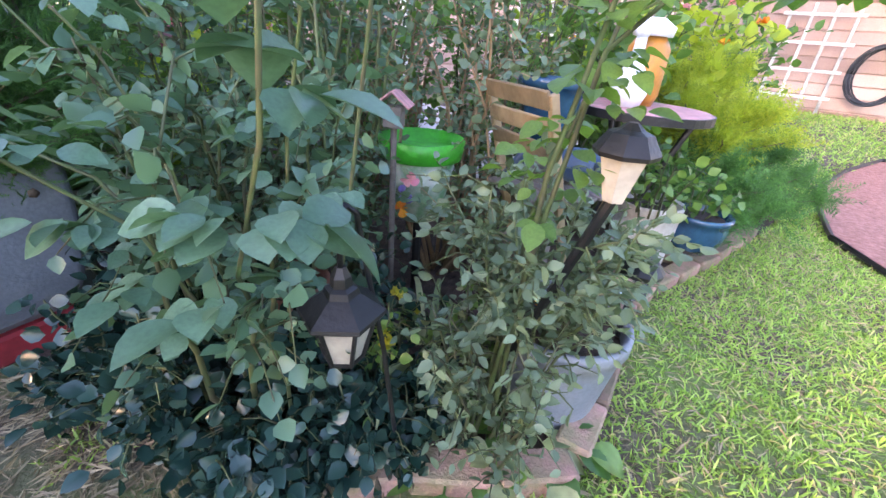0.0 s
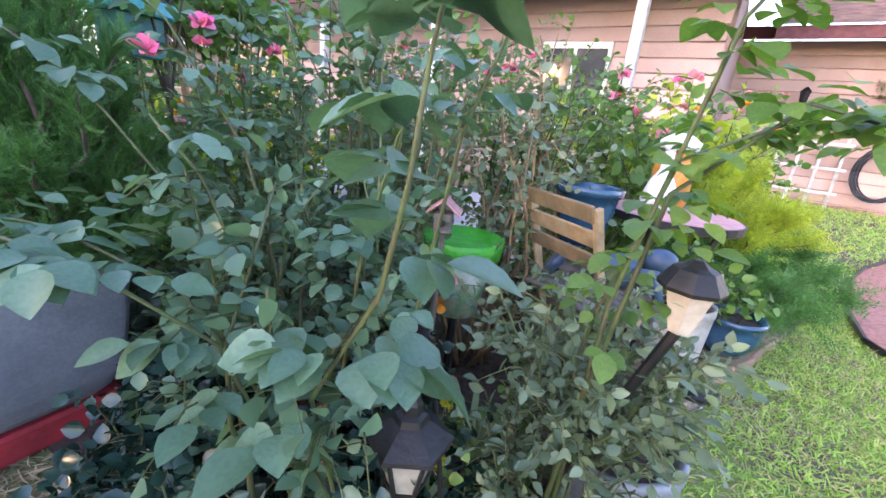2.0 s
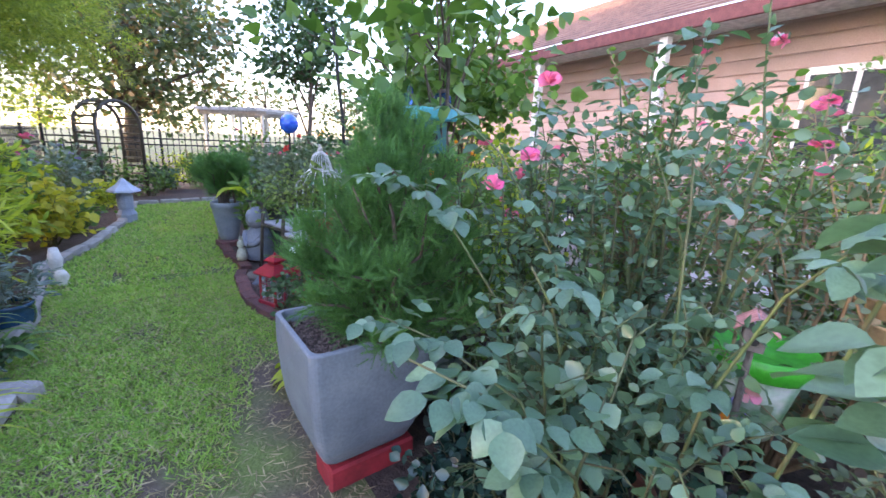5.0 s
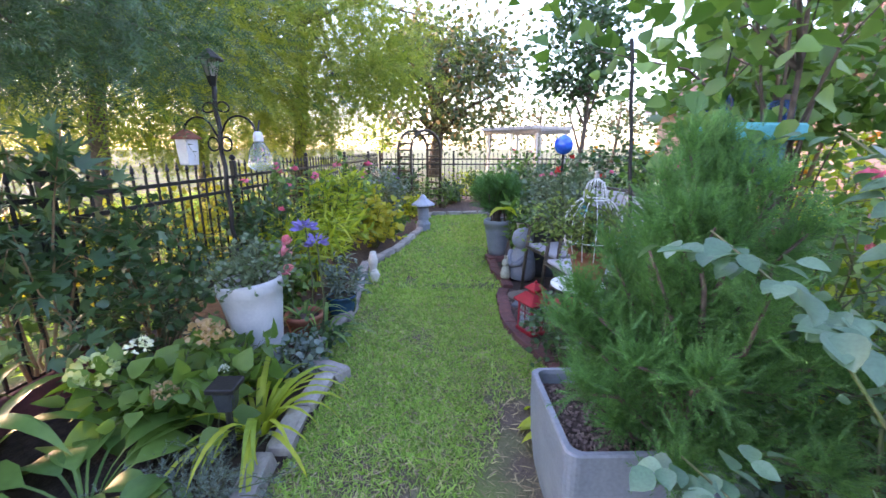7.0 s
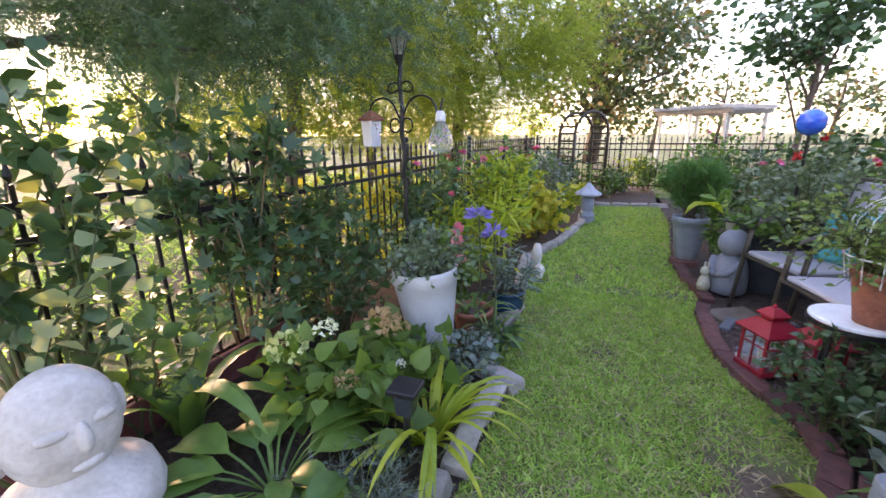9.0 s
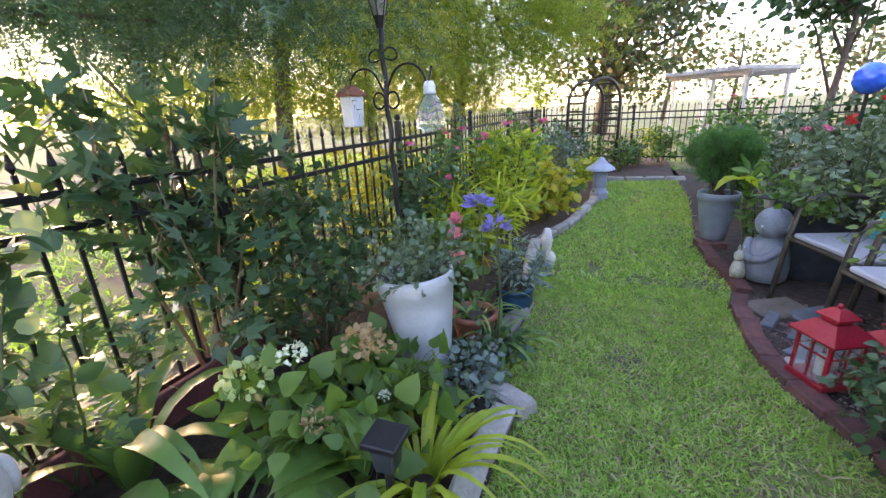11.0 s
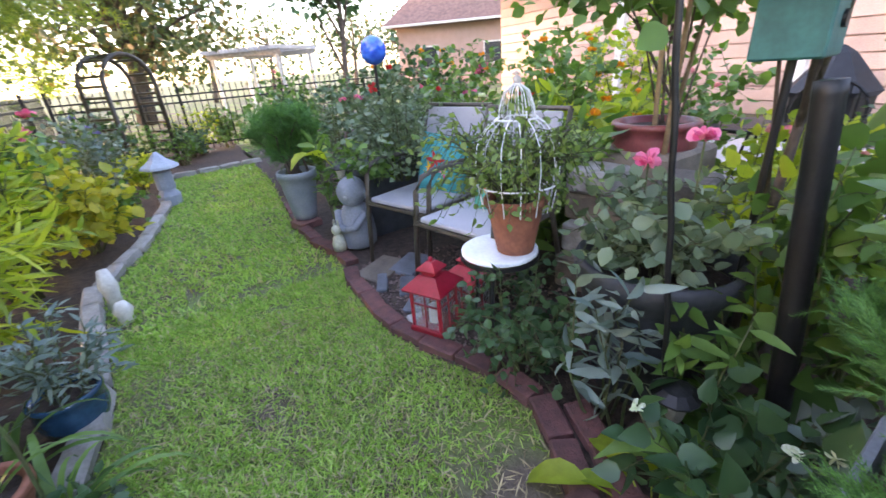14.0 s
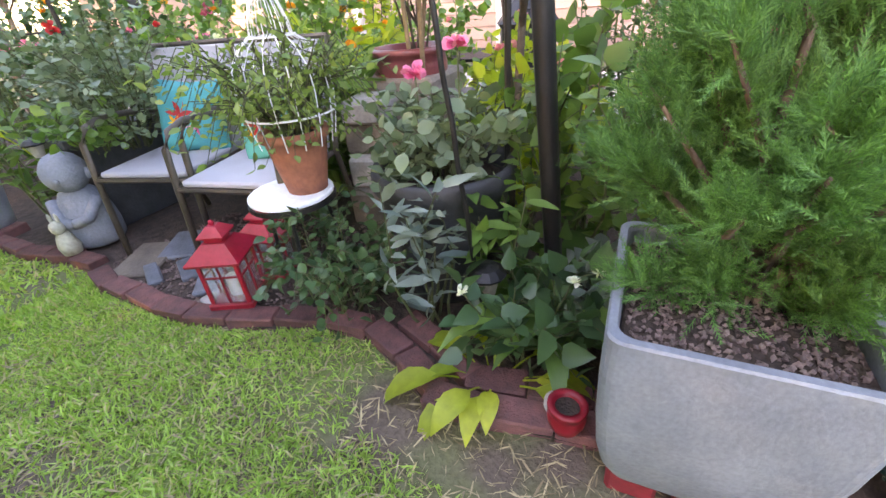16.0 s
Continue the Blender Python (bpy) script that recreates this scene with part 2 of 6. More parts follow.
def moved(geo, m):
    return [tuple(m @ Vector(v)) for v in geo[0]], geo[1]


def box(sx, sy, sz, cx=0, cy=0, cz=0, bevel=0.004, taper=1.0):
    """A box with its edges eased; cz is its foot. taper: the foot's width as a share of the top's."""
    bm = bmesh.new()
    bmesh.ops.create_cube(bm, size=1)
    for v in bm.verts:
        k = taper if v.co.z < 0 else 1
        v.co = Vector((v.co.x * sx * k, v.co.y * sy * k, (v.co.z + 0.5) * sz))
    if bevel:
        bmesh.ops.bevel(bm, geom=list(bm.edges), offset=min(bevel, 0.45 * min(sx, sy, sz)), segments=1, affect="EDGES")
    bm.verts.index_update()
    out = [(v.co.x + cx, v.co.y + cy, v.co.z + cz) for v in bm.verts], [tuple(v.index for v in f.verts) for f in bm.faces]
    bm.free()
    return out


def lathe(profile, n=24, wave=0.0, waves=0, cap=True, turn=0.0):
    """A turned body from (radius, height) pairs."""
    verts, faces = [], []
    for r, z in profile:
        for i in range(n):
            a = 2 * math.pi * i / n + turn
            k = 1 + wave * math.cos(waves * a)
            verts.append((r * k * math.cos(a), r * k * math.sin(a), z))
    m = len(profile)
    for j in range(m - 1):
        for i in range(n):
            q = (i + 1) % n
            faces.append((j * n + i, j * n + q, (j + 1) * n + q, (j + 1) * n + i))
    if cap:
        faces.append(tuple(range(n - 1, -1, -1)))
        faces.append(tuple((m - 1) * n + i for i in range(n)))
    return verts, faces


def tube(points, radius, n=6, end=None):
    """A rod along points; its radius may run from radius to end."""
    pts = [Vector(p) for p in points]
    verts, faces = [], []
    k = len(pts)
    for j, p in enumerate(pts):
        d = (pts[min(j + 1, k - 1)] - pts[max(j - 1, 0)])
        d = d.normalized() if d.length > 1e-7 else Vector((0, 0, 1))
        u = d.cross(Vector((0, 0, 1)) if abs(d.z) < 0.9 else Vector((1, 0, 0))).normalized()
        w = d.cross(u)
        r = radius if end is None else radius + (end - radius) * j / (k - 1)
        for i in range(n):
            a = 2 * math.pi * i / n
            verts.append(tuple(p + u * (r * math.cos(a)) + w * (r * math.sin(a))))
    for j in range(k - 1):
        for i in range(n):
            q = (i + 1) % n
            faces.append((j * n + i, j * n + q, (j + 1) * n + q, (j + 1) * n + i))
    faces += [tuple(range(n - 1, -1, -1)), tuple((k - 1) * n + i for i in range(n))]
    return verts, faces


def ball(rx, ry, rz, cx=0, cy=0, cz=0, n=16, m=10):
    pr = [(max(math.sin(math.pi * j / m), 0.02), -math.cos(math.pi * j / m)) for j in range(m + 1)]
    v, f = lathe(pr, n)
    return [(x * rx + cx, y * ry + cy, z * rz + cz) for x, y, z in v], f


def arc(c, r, a0, a1, n=10, plane="xz"):
    out = []
    for i in range(n + 1):
        a = radians(a0 + (a1 - a0) * i / n)
        p, q = r * math.cos(a), r * math.sin(a)
        out.append((c[0] + p, c[1], c[2] + q) if plane == "xz" else (c[0], c[1] + p, c[2] + q) if plane == "yz" else (c[0] + p, c[1] + q, c[2]))
    return out


def inside(poly, x, y):
    x, y = np.asarray(x), np.asarray(y)
    hit = np.zeros(x.shape, bool)
    for (x0, y0), (x1, y1) in zip(poly, poly[1:] + poly[:1]):
        c = (y0 > y) != (y1 > y)
        hit ^= c & (x < (x1 - x0) * (y - y0) / ((y1 - y0) if y1 != y0 else 1e-9) + x0)
    return hit


def ground_z(x, y):
    t = np.clip((np.asarray(x, float) - 5.0) / 4.5, 0, 1)
    return 0.32 * t * t * (3 - 2 * t)


# ---- leaves: small templates set along twigs ----
def leaf_shape(kind):
    """Unit leaf along +x with its width along y: points and faces."""
    if kind == "oval":
        st = [(0, 0), (0.2, 0.30), (0.5, 0.40), (0.8, 0.22), (1, 0)]
    elif kind == "fine":
        st = [(0, 0), (0.10, 0.18), (0.26, 0.33), (0.48, 0.39), (0.72, 0.29), (0.89, 0.13), (1, 0)]
    elif kind == "lance":
        st = [(0, 0), (0.2, 0.12), (0.5, 0.15), (0.8, 0.08), (1, 0)]
    elif kind == "heart":
        st = [(0, 0), (0.1, 0.34), (0.35, 0.46), (0.7, 0.27), (1, 0)]
    elif kind == "strap":
        st = [(0, 0.03), (0.25, 0.05), (0.55, 0.045), (0.8, 0.03), (1, 0)]
    elif kind == "chip":
        st = [(0, 0), (0.5, 0.4), (1, 0)]
    elif kind == "petal":
        st = [(0, 0.05), (0.3, 0.28), (0.65, 0.42), (0.9, 0.3), (1, 0)]
    else:
        st = [(0, 0.02), (0.5, 0.045), (1, 0)]
    bend = {"strap": -0.45, "lance": -0.18, "petal": 0.25}.get(kind, -0.10)
    v, f = [], []
    for x, w in st:
        z = bend * x * x
        v += [(x, -w, z + 0.28 * w), (x, 0, z), (x, w, z + 0.28 * w)]
    for i in range(len(st) - 1):
        k = 3 * i
        f += [(k, k + 3, k + 4, k + 1), (k + 1, k + 4, k + 5, k + 2)]
    return np.array(v), f


def palm_shape():
    """A five-lobed leaf."""
    v, f = [(0, 0, 0)], []
    for a, r in ((-75, 0.35), (-50, 0.22), (-32, 0.62), (-14, 0.42), (0, 1.0), (14, 0.42), (32, 0.62), (50, 0.22), (75, 0.35)):
        a = radians(a)
        v.append((r * math.cos(a) + 0.0, r * math.sin(a), -0.15 * r * r))
    f = [(0, i, i + 1) for i in range(1, 9)]
    return np.array(v), f


def spray_shape(n=13, spread=0.55):
    """A flat feathery spray of needles along +x."""
    v, f = [], []
    for i in range(n):
        t = i / (n - 1)
        x0 = 0.75 * t
        for s in (-1, 1):
            ln = 0.34 * (1 - 0.5 * t)
            dx, dy = ln * 0.8, s * ln * spread
            k = len(v)
            v += [(x0, 0, 0), (x0 + 0.05, 0, 0.012), (x0 + dx, dy, 0.06 * (1 if i % 2 else -1))]
            f.append((k, k + 1, k + 2))
    k = len(v)
    v += [(0, -0.012, 0), (0, 0.012, 0), (1, 0, 0)]
    f.append((k, k + 1, k + 2))
    return np.array(v), f


SHAPES = {k: leaf_shape(k) for k in ("oval", "lance", "heart", "strap", "petal", "scrap", "fine", "chip")}
SHAPES["palm"] = palm_shape()
SHAPES["spray_small"] = spray_shape(6, 0.8)
SHAPES["spray"] = spray_shape(11, 0.38)


def scatter(pos, dirs, size, kind, rng, wide=1.0, flat=0.6):
    """Leaves of one kind at pos, pointing along dirs, as one geometry. flat: how much their faces turn up."""
    tv, tf = SHAPES[kind]
    n = len(pos)
    pos, d = np.asarray(pos, float), np.asarray(dirs, float)
    d = d / (np.linalg.norm(d, axis=1, keepdims=True) + 1e-9)
    up = rng.normal(size=(n, 3)) * (1 - flat) + np.array([0, 0, 1.0]) * flat
    side = np.cross(up, d)
    side /= np.linalg.norm(side, axis=1, keepdims=True) + 1e-9
    nor = np.cross(d, side)
    s = (np.broadcast_to(np.asarray(size, float), (n,)) * rng.uniform(0.65, 1.25, n))[:, None, None]
    v = pos[:, None, :] + s * (tv[None, :, 0:1] * d[:, None, :] + wide * tv[None, :, 1:2] * side[:, None, :] + tv[None, :, 2:3] * nor[:, None, :])
    k = len(tv)
    faces = [tuple(i + j * k for i in q) for j in range(n) for q in tf]
    return v.reshape(-1, 3), faces


def fast_mesh(name, geo, material):
    """The same as mesh_of, for large meshes of leaves."""
    v, f = geo
    me = bpy.data.meshes.new(name)
    me.from_pydata(np.asarray(v, dtype=np.float32).tolist() if not isinstance(v, list) else v, [], f)
    me.materials.append(material)
    me.polygons.foreach_set("use_smooth", [True] * len(me.polygons))
    me.update()
    return me


def twigs(rng, h, r, stems=7, side=6, start=0.25, droop=0.15, upright=1.0, spread=0.05, step=0.05):
    """Stems from the foot that fan out and fork: rods, and places and directions for leaves."""
    rods, pos, dirs = [], [], []
    for i in range(stems):
        a = 2 * math.pi * (i + rng.uniform(-0.35, 0.35)) / stems
        q = math.sqrt(rng.uniform(0.05, 1.0))
        tip = np.array([r * q * math.cos(a), r * q * math.sin(a), h * (rng.uniform(0.72, 1.0) - 0.35 * q * q * (1 - upright))])
        foot = np.array([spread * math.cos(a), spread * math.sin(a), 0.0])
        n = 7
        line = []
        wob = rng.normal(size=3) * 0.06 * h
        for j in range(n + 1):
            t = j / n
            p = foot * (1 - t) + tip * t
            p[:2] = foot[:2] + (tip[:2] - foot[:2]) * t ** 1.35
            p = p + wob * math.sin(math.pi * t) + rng.normal(size=3) * 0.008 * h
            p[2] -= droop * h * 0.4 * max(0, t - 0.7)
            line.append(p)
        rods.append((line, 0.004 + 0.0045 * h, 0.002))
        for s in range(side):
            t = rng.uniform(start, 1.0)
            j = min(int(t * n), n - 1)
            p0 = line[j] + (line[j + 1] - line[j]) * (t * n - j)
            out = np.array([p0[0], p0[1], 0]) + rng.normal(size=3) * 0.6 * r
            out[2] = rng.uniform(-0.1, 0.6) * r
            ln = rng.uniform(0.3, 0.7) * r * (1.15 - 0.5 * t)
            dr = out / (np.linalg.norm(out) + 1e-9)
            tw = [p0, p0 + dr * ln * 0.5 + np.array([0, 0, 0.08 * ln]), p0 + dr * ln + np.array([0, 0, -droop * ln])]
            rods.append((tw, 0.0026, 0.0012))
            m = max(2, int(ln / step))
            for u in np.linspace(0.15, 1.0, m):
                pp = tw[0] * (1 - u) ** 2 + 2 * tw[1] * u * (1 - u) + tw[2] * u * u
                dd = dr + rng.normal(size=3) * 0.75
                pos.append(pp)
                dirs.append(dd)
        for t in np.arange(max(start, 0.3), 1.0, step / max(h, 0.2)):
            j = min(int(t * n), n - 1)
            p0 = line[j] + (line[j + 1] - line[j]) * (t * n - j)
            dd = rng.normal(size=3)
            dd[2] = abs(dd[2]) * 0.5
            pos.append(p0)
            dirs.append(dd)
    return rods, np.array(pos), np.array(dirs)


def shrub(name, x, y, h, r, leaf=0.05, kind="oval", material=None, label="", category="shrub", z=0.0, stems=8, side=7, per=1, seed=1,
          wide=1.0, flat=0.5, stem_mat=None, start=0.2, droop=0.15, upright=0.6, group="", flowers=None, step=0.05, spread=0.05, rz=0.0):
    """A bush: stems and foliage; flowers: (material, how many, size)."""
    rng = np.random.default_rng(seed)
    ob = base(name, x, y, z, rz, label, category, group)
    rods, pos, dirs = twigs(rng, h, r, stems, side, start, droop, upright, spread, step)
    part("stem", join(*[tube(l, a, 5 if len(l) > 3 else 3, b) for l, a, b in rods]), stem_mat or STEM, ob, smooth=True, kind="stuff")
    if per > 1:
        pos = np.repeat(pos, per, 0) + rng.normal(size=(len(pos) * per, 3)) * leaf * 0.5
        dirs = np.repeat(dirs, per, 0) + rng.normal(size=(len(dirs) * per, 3)) * 0.7
    part("foliage", fast_mesh("foliage", scatter(pos, dirs, leaf, kind, rng, wide, flat), material), None, ob)
    if flowers:
        fm, count, fs = flowers
        order = np.argsort(-(pos[:, 2] + 0.6 * np.hypot(pos[:, 0], pos[:, 1]) + rng.normal(size=len(pos)) * 0.15 * h))[:count]
        for i in order:
            part("blossom", bloom(rng, fs, 14), fm, ob, at=Matrix.Translation(Vector(pos[i])))
    return ob


def bloom(rng, size, n=14, up=0.5):
    """A rosette of petals."""
    d = rng.normal(size=(n, 3))
    d[:, 2] = np.abs(d[:, 2]) * up + 0.1
    return scatter(np.zeros((n, 3)), d, size, "petal", rng, 1.1, 0.3)


def fan(name, x, y, n, length, material, label, category="plant", z=0.0, kind="strap", wide=1.0, seed=1, upright=0.9, spread=0.04, singles=True, group=""):
    """Leaves that rise from one foot and arch outwards, each one a piece."""
    rng = np.random.default_rng(seed)
    ob = base(name, x, y, z, 0, label, category, group)
    shapes = []
    for k in range(3):
        tv, tf = leaf_long(kind, wide, upright * rng.uniform(0.75, 1.25))
        shapes.append(mesh_of("leaf", tv, tf, material, True))
    for i in range(n):
        a = 360 * (i * 0.382) + rng.uniform(-25, 25)
        s = length * rng.uniform(0.65, 1.15)
        m = Matrix.Translation((spread * math.cos(radians(a)), spread * math.sin(radians(a)), 0)) @ Euler((rng.uniform(-0.2, 0.2), rng.uniform(-0.25, 0.15), radians(a))).to_matrix().to_4x4() @ Matrix.Scale(s, 4)
        part("leaf", shapes[i % 3], None, ob, at=m)
    return ob


def leaf_long(kind, wide, upright):
    """A long leaf that rises and bends over, unit length."""
    n = 8
    v, f = [], []
    x = z = 0.0
    for i in range(n + 1):
        t = i / n
        ang = radians(78 * min(upright, 1.1) * (1 - t) - 55 * t * t)
        if i:
            x += math.cos(ang) / n
            z += math.sin(ang) / n
        if kind == "strap":
            w = 0.035 * wide * (1 - t ** 3) + 0.002
        elif kind == "paddle":
            w = 0.012 if t < 0.4 else 0.2 * wide * math.sin(math.pi * min(1, (t - 0.4) / 0.6) ** 0.75) + 0.004
        else:
            w = 0.11 * wide * math.sin(math.pi * t ** 0.8) + 0.004
        v += [(x, -w, z + 0.3 * w), (x, 0, z), (x, w, z + 0.3 * w)]
    for i in range(n):
        k = 3 * i
        f += [(k, k + 3, k + 4, k + 1), (k + 1, k + 4, k + 5, k + 2)]
    return v, f


def tree(name, x, y, h, crown, cz, crz, material, leaf, label, n=2200, kind="oval", trunk=0.12, limbs=9, seed=3, lean=(0, 0), clumps=40, category="tree", clump_r=0.22, drop=0.0):
    """A tapered trunk with limbs, and a crown of leaves in uneven clumps."""
    rng = np.random.default_rng(seed)
    ob = base(name, x, y, float(ground_z(x, y)), 0, label, category)
    top = np.array([lean[0], lean[1], h])
    line = [top * t + np.array([math.sin(3 * t) * 0.04 * h, math.cos(2.3 * t) * 0.03 * h - 0.03 * h, 0]) * (0 if t == 0 else 1) for t in np.linspace(0, 0.9, 8)]
    rods = [(line, trunk, trunk * 0.25)]
    c0 = np.array([lean[0] * 0.8, lean[1] * 0.8, cz])
    cen = []
    for i in range(clumps):
        d = rng.normal(size=3)
        d /= np.linalg.norm(d)
        q = rng.uniform(0.35, 1.0) ** 0.6
        cen.append(c0 + d * np.array([crown, crown, crz]) * q)
    for i in range(limbs):
        c = cen[i]
        t = rng.uniform(0.35, 0.85)
        p0 = line[int(t * 7)]
        mid = (p0 + c) / 2 + np.array([0, 0, 0.05 * h])
        rods.append(([p0, mid, c], trunk * 0.4, trunk * 0.08))
    part("trunk", join(*[tube(l, a, 7, b) for l, a, b in rods]), BARK, ob, smooth=True)
    per = n // clumps
    pos, dirs = [], []
    for c in cen:
        s = clump_r * crown * rng.uniform(0.6, 1.4)
        g = rng.normal(size=(per, 3)) * np.array([s, s, s * 0.6])
        pos.append(c + g)
        dd = g / s + rng.normal(size=(per, 3)) * 0.6
        dd[:, 2] -= drop
        dirs.append(dd)
    geo = scatter(np.concatenate(pos), np.concatenate(dirs), leaf, kind, rng, 1.0, 0.35)
    part("crown", fast_mesh("crown", geo, material), None, ob)
    return ob

# ---- ground, beds and lawn ----
BED_RIGHT = [(0.55, 1.3), (0.56, 1.68), (0.53, 1.97), (0.5, 2.17), (0.5, 2.27), (0.61, 2.43), (0.72, 2.65), (0.7, 2.88), (0.6, 3.17), (0.55, 3.38), (0.53, 3.59),
             (0.55, 3.92), (0.57, 4.17), (0.66, 4.38), (0.68, 4.6), (0.63, 4.93), (0.63, 5.37), (0.76, 6.33), (0.96, 7.71), (1.14, 10.45), (4.44, 11.78), (3.94, 3.92), (2.78, 2.71), (3.01, 0.98)]
BED_LEFT = [(-0.66, 0.31), (-0.68, 1.92), (-0.59, 2.81), (-0.78, 2.91), (-0.75, 3.28), (-0.67, 3.76), (-0.77, 5.14), (-0.45, 6.1), (-0.23, 7.29), (-0.1, 9.0), (-1.75, 9.0), (-2.4, 0.4)]
BED_ROSE = [(0.65, 0.32), (0.8, 0.15), (0.88, -0.03), (0.96, -0.16), (1.08, -0.24), (1.49, -0.28), (1.91, -0.3), (2.19, -0.37), (2.7, -0.64), (3.51, -1), (4.91, -1.53), (5.37, -0.41), (5.12, 0.85), (0.57, 1.3), (0.61, 0.78)]
BED_END = [(-0.1, 9.05), (1.15, 9.2), (1.3, 12.6), (-1.6, 12.6), (-1.4, 9.1)]
MULCH_RING = [(3.07, -1.57), (3.67, -1.41), (4.47, -1.52), (5.15, -1.68), (6.09, -2.11), (6.79, -2.6), (7.04, -3.45), (6.23, -4.04), (4.69, -3.76), (3.52, -2.8), (3.04, -2)]
BEDS = [BED_RIGHT, BED_LEFT, BED_ROSE, BED_END]


def ground_sheet():
    xs = np.concatenate([-np.geomspace(600, 8, 14), np.linspace(-7, 14, 64), np.geomspace(16, 600, 14)])
    v = [(x, y, float(ground_z(x, y)) - 0.004) for y in xs for x in xs]
    n = len(xs)
    f = [(j * n + i, j * n + i + 1, (j + 1) * n + i + 1, (j + 1) * n + i) for j in range(n - 1) for i in range(n - 1)]
    return v, f


def ground_material():
    m = bpy.data.materials.new("lawn_ground")
    m.use_nodes = True
    n, l = m.node_tree.nodes, m.node_tree.links
    b = n["Principled BSDF"]
    tc = n.new("ShaderNodeTexCoord")
    big, small = n.new("ShaderNodeTexNoise"), n.new("ShaderNodeTexNoise")
    big.inputs["Scale"].default_value, small.inputs["Scale"].default_value = 1.6, 60
    small.inputs["Detail"].default_value = 8
    l.new(tc.outputs["Object"], big.inputs[0])
    l.new(tc.outputs["Object"], small.inputs[0])
    r1, r2 = n.new("ShaderNodeValToRGB"), n.new("ShaderNodeValToRGB")
    r1.color_ramp.elements[0].position, r1.color_ramp.elements[1].position = 0.40, 0.58
    r1.color_ramp.elements[0].color, r1.color_ramp.elements[1].color = (0.17, 0.125, 0.095, 1), (0.20, 0.27, 0.075, 1)
    r2.color_ramp.elements[0].color, r2.color_ramp.elements[1].color = (0.3, 0.3, 0.3, 1), (1.0, 1.0, 1.0, 1)
    l.new(big.outputs["Fac"], r1.inputs[0])
    l.new(small.outputs["Fac"], r2.inputs[0])
    mx = n.new("ShaderNodeMixRGB")
    mx.blend_type = "MULTIPLY"
    mx.inputs[0].default_value = 0.7
    l.new(r1.outputs[0], mx.inputs[1])
    l.new(r2.outputs[0], mx.inputs[2])
    l.new(mx.outputs[0], b.inputs["Base Color"])
    b.inputs["Roughness"].default_value = 0.95
    bp = n.new("ShaderNodeBump")
    bp.inputs["Strength"].default_value = 0.8
    bp.inputs["Distance"].default_value = 0.02
    l.new(small.outputs["Fac"], bp.inputs["Height"])
    l.new(bp.outputs[0], b.inputs["Normal"])
    return m


single("ground", ground_sheet(), ground_material(), Matrix(), "lawn ground of soil, thatch and short grass", "ground", kind="structure", smooth=True)


def bed_sheet(poly, z):
    """A bed's soil: a sheet with a low, uneven rise inside its outline."""
    bm = bmesh.new()
    vs = [bm.verts.new((x, y, float(ground_z(x, y)) + z)) for x, y in poly]
    f = bm.faces.new(vs)
    if f.normal.z < 0:
        f.normal_flip()
    bmesh.ops.triangulate(bm, faces=bm.faces[:])
    me = bpy.data.meshes.new("soil")
    bm.to_mesh(me)
    bm.free()
    return me


for poly, lab in ((BED_RIGHT, "dark soil bed along the grass path"), (BED_LEFT, "dark soil bed along the iron fence"), (BED_ROSE, "dark soil bed under the roses"), (BED_END, "soil bed at the end of the lawn")):
    me = bed_sheet(poly, 0.012)
    me.materials.append(SOIL)
    tagged(new("flower_bed", me), lab, "flower bed", kind="structure")
me = bed_sheet(MULCH_RING, 0.015)
me.materials.append(MULCH)
tagged(new("mulch_bed", me), "reddish mulch bed with a black edging strip", "mulch bed", kind="structure")
edge = [(x, y, float(ground_z(x, y)) + 0.03) for x, y in MULCH_RING + MULCH_RING[:2]]
single("bed_edging", tube(edge, 0.02, 6), BLACK, Matrix(), "black plastic edging strip round the mulch", "edging", kind="structure")


def lawn(n, x0, x1, y0, y1, length, width, seed, keep=1.0):
    rng = np.random.default_rng(seed)
    x, y = rng.uniform(x0, x1, n), rng.uniform(y0, y1, n)
    ok = np.ones(n, bool)
    for p in BEDS + [MULCH_RING]:
        ok &= ~inside(p, x, y)
    bare = np.array([noise.noise((a * 1.7, b * 1.7, 0.3)) + 0.6 * noise.noise((a * 5.0, b * 5.0, 2.1)) for a, b in zip(x, y)])
    near_start = np.clip(1.35 - np.hypot(x - 0.15, (y - 1.15) * 0.75) / 0.8, 0, 1) + np.clip(1.2 - np.hypot((x - 0.5) * 1.3, (y - 2.3) * 0.7) / 0.42, 0, 1)
    ok &= rng.uniform(-0.75, 0.15, n) < 0.28 - bare * 1.15 - near_start * 1.2
    x, y = x[ok], y[ok]
    k = len(x)
    pos = np.stack([x, y, ground_z(x, y) - 0.006], 1)
    d = np.stack([rng.normal(size=k) * 0.75, rng.normal(size=k) * 0.75, rng.uniform(0.35, 1.3, k)], 1)
    d /= np.linalg.norm(d, axis=1, keepdims=True)
    side = np.cross(d, rng.normal(size=(k, 3)))
    side /= np.linalg.norm(side, axis=1, keepdims=True)
    s = length * rng.uniform(0.5, 1.3, k)[:, None]
    w = width * rng.uniform(0.6, 1.2, k)[:, None]
    mid = pos + d * s * 0.55
    tip = pos + d * s + np.array([0, 0, -0.35]) * s * rng.uniform(0.2, 1.0, k)[:, None]
    v = np.stack([pos - side * w, pos + side * w, mid + side * w * 0.8, mid - side * w * 0.8, tip], 1).reshape(-1, 3)
    f = []
    for j in range(k):
        b = 5 * j
        f += [(b, b + 1, b + 2, b + 3), (b + 3, b + 2, b + 4)]
    return v, f


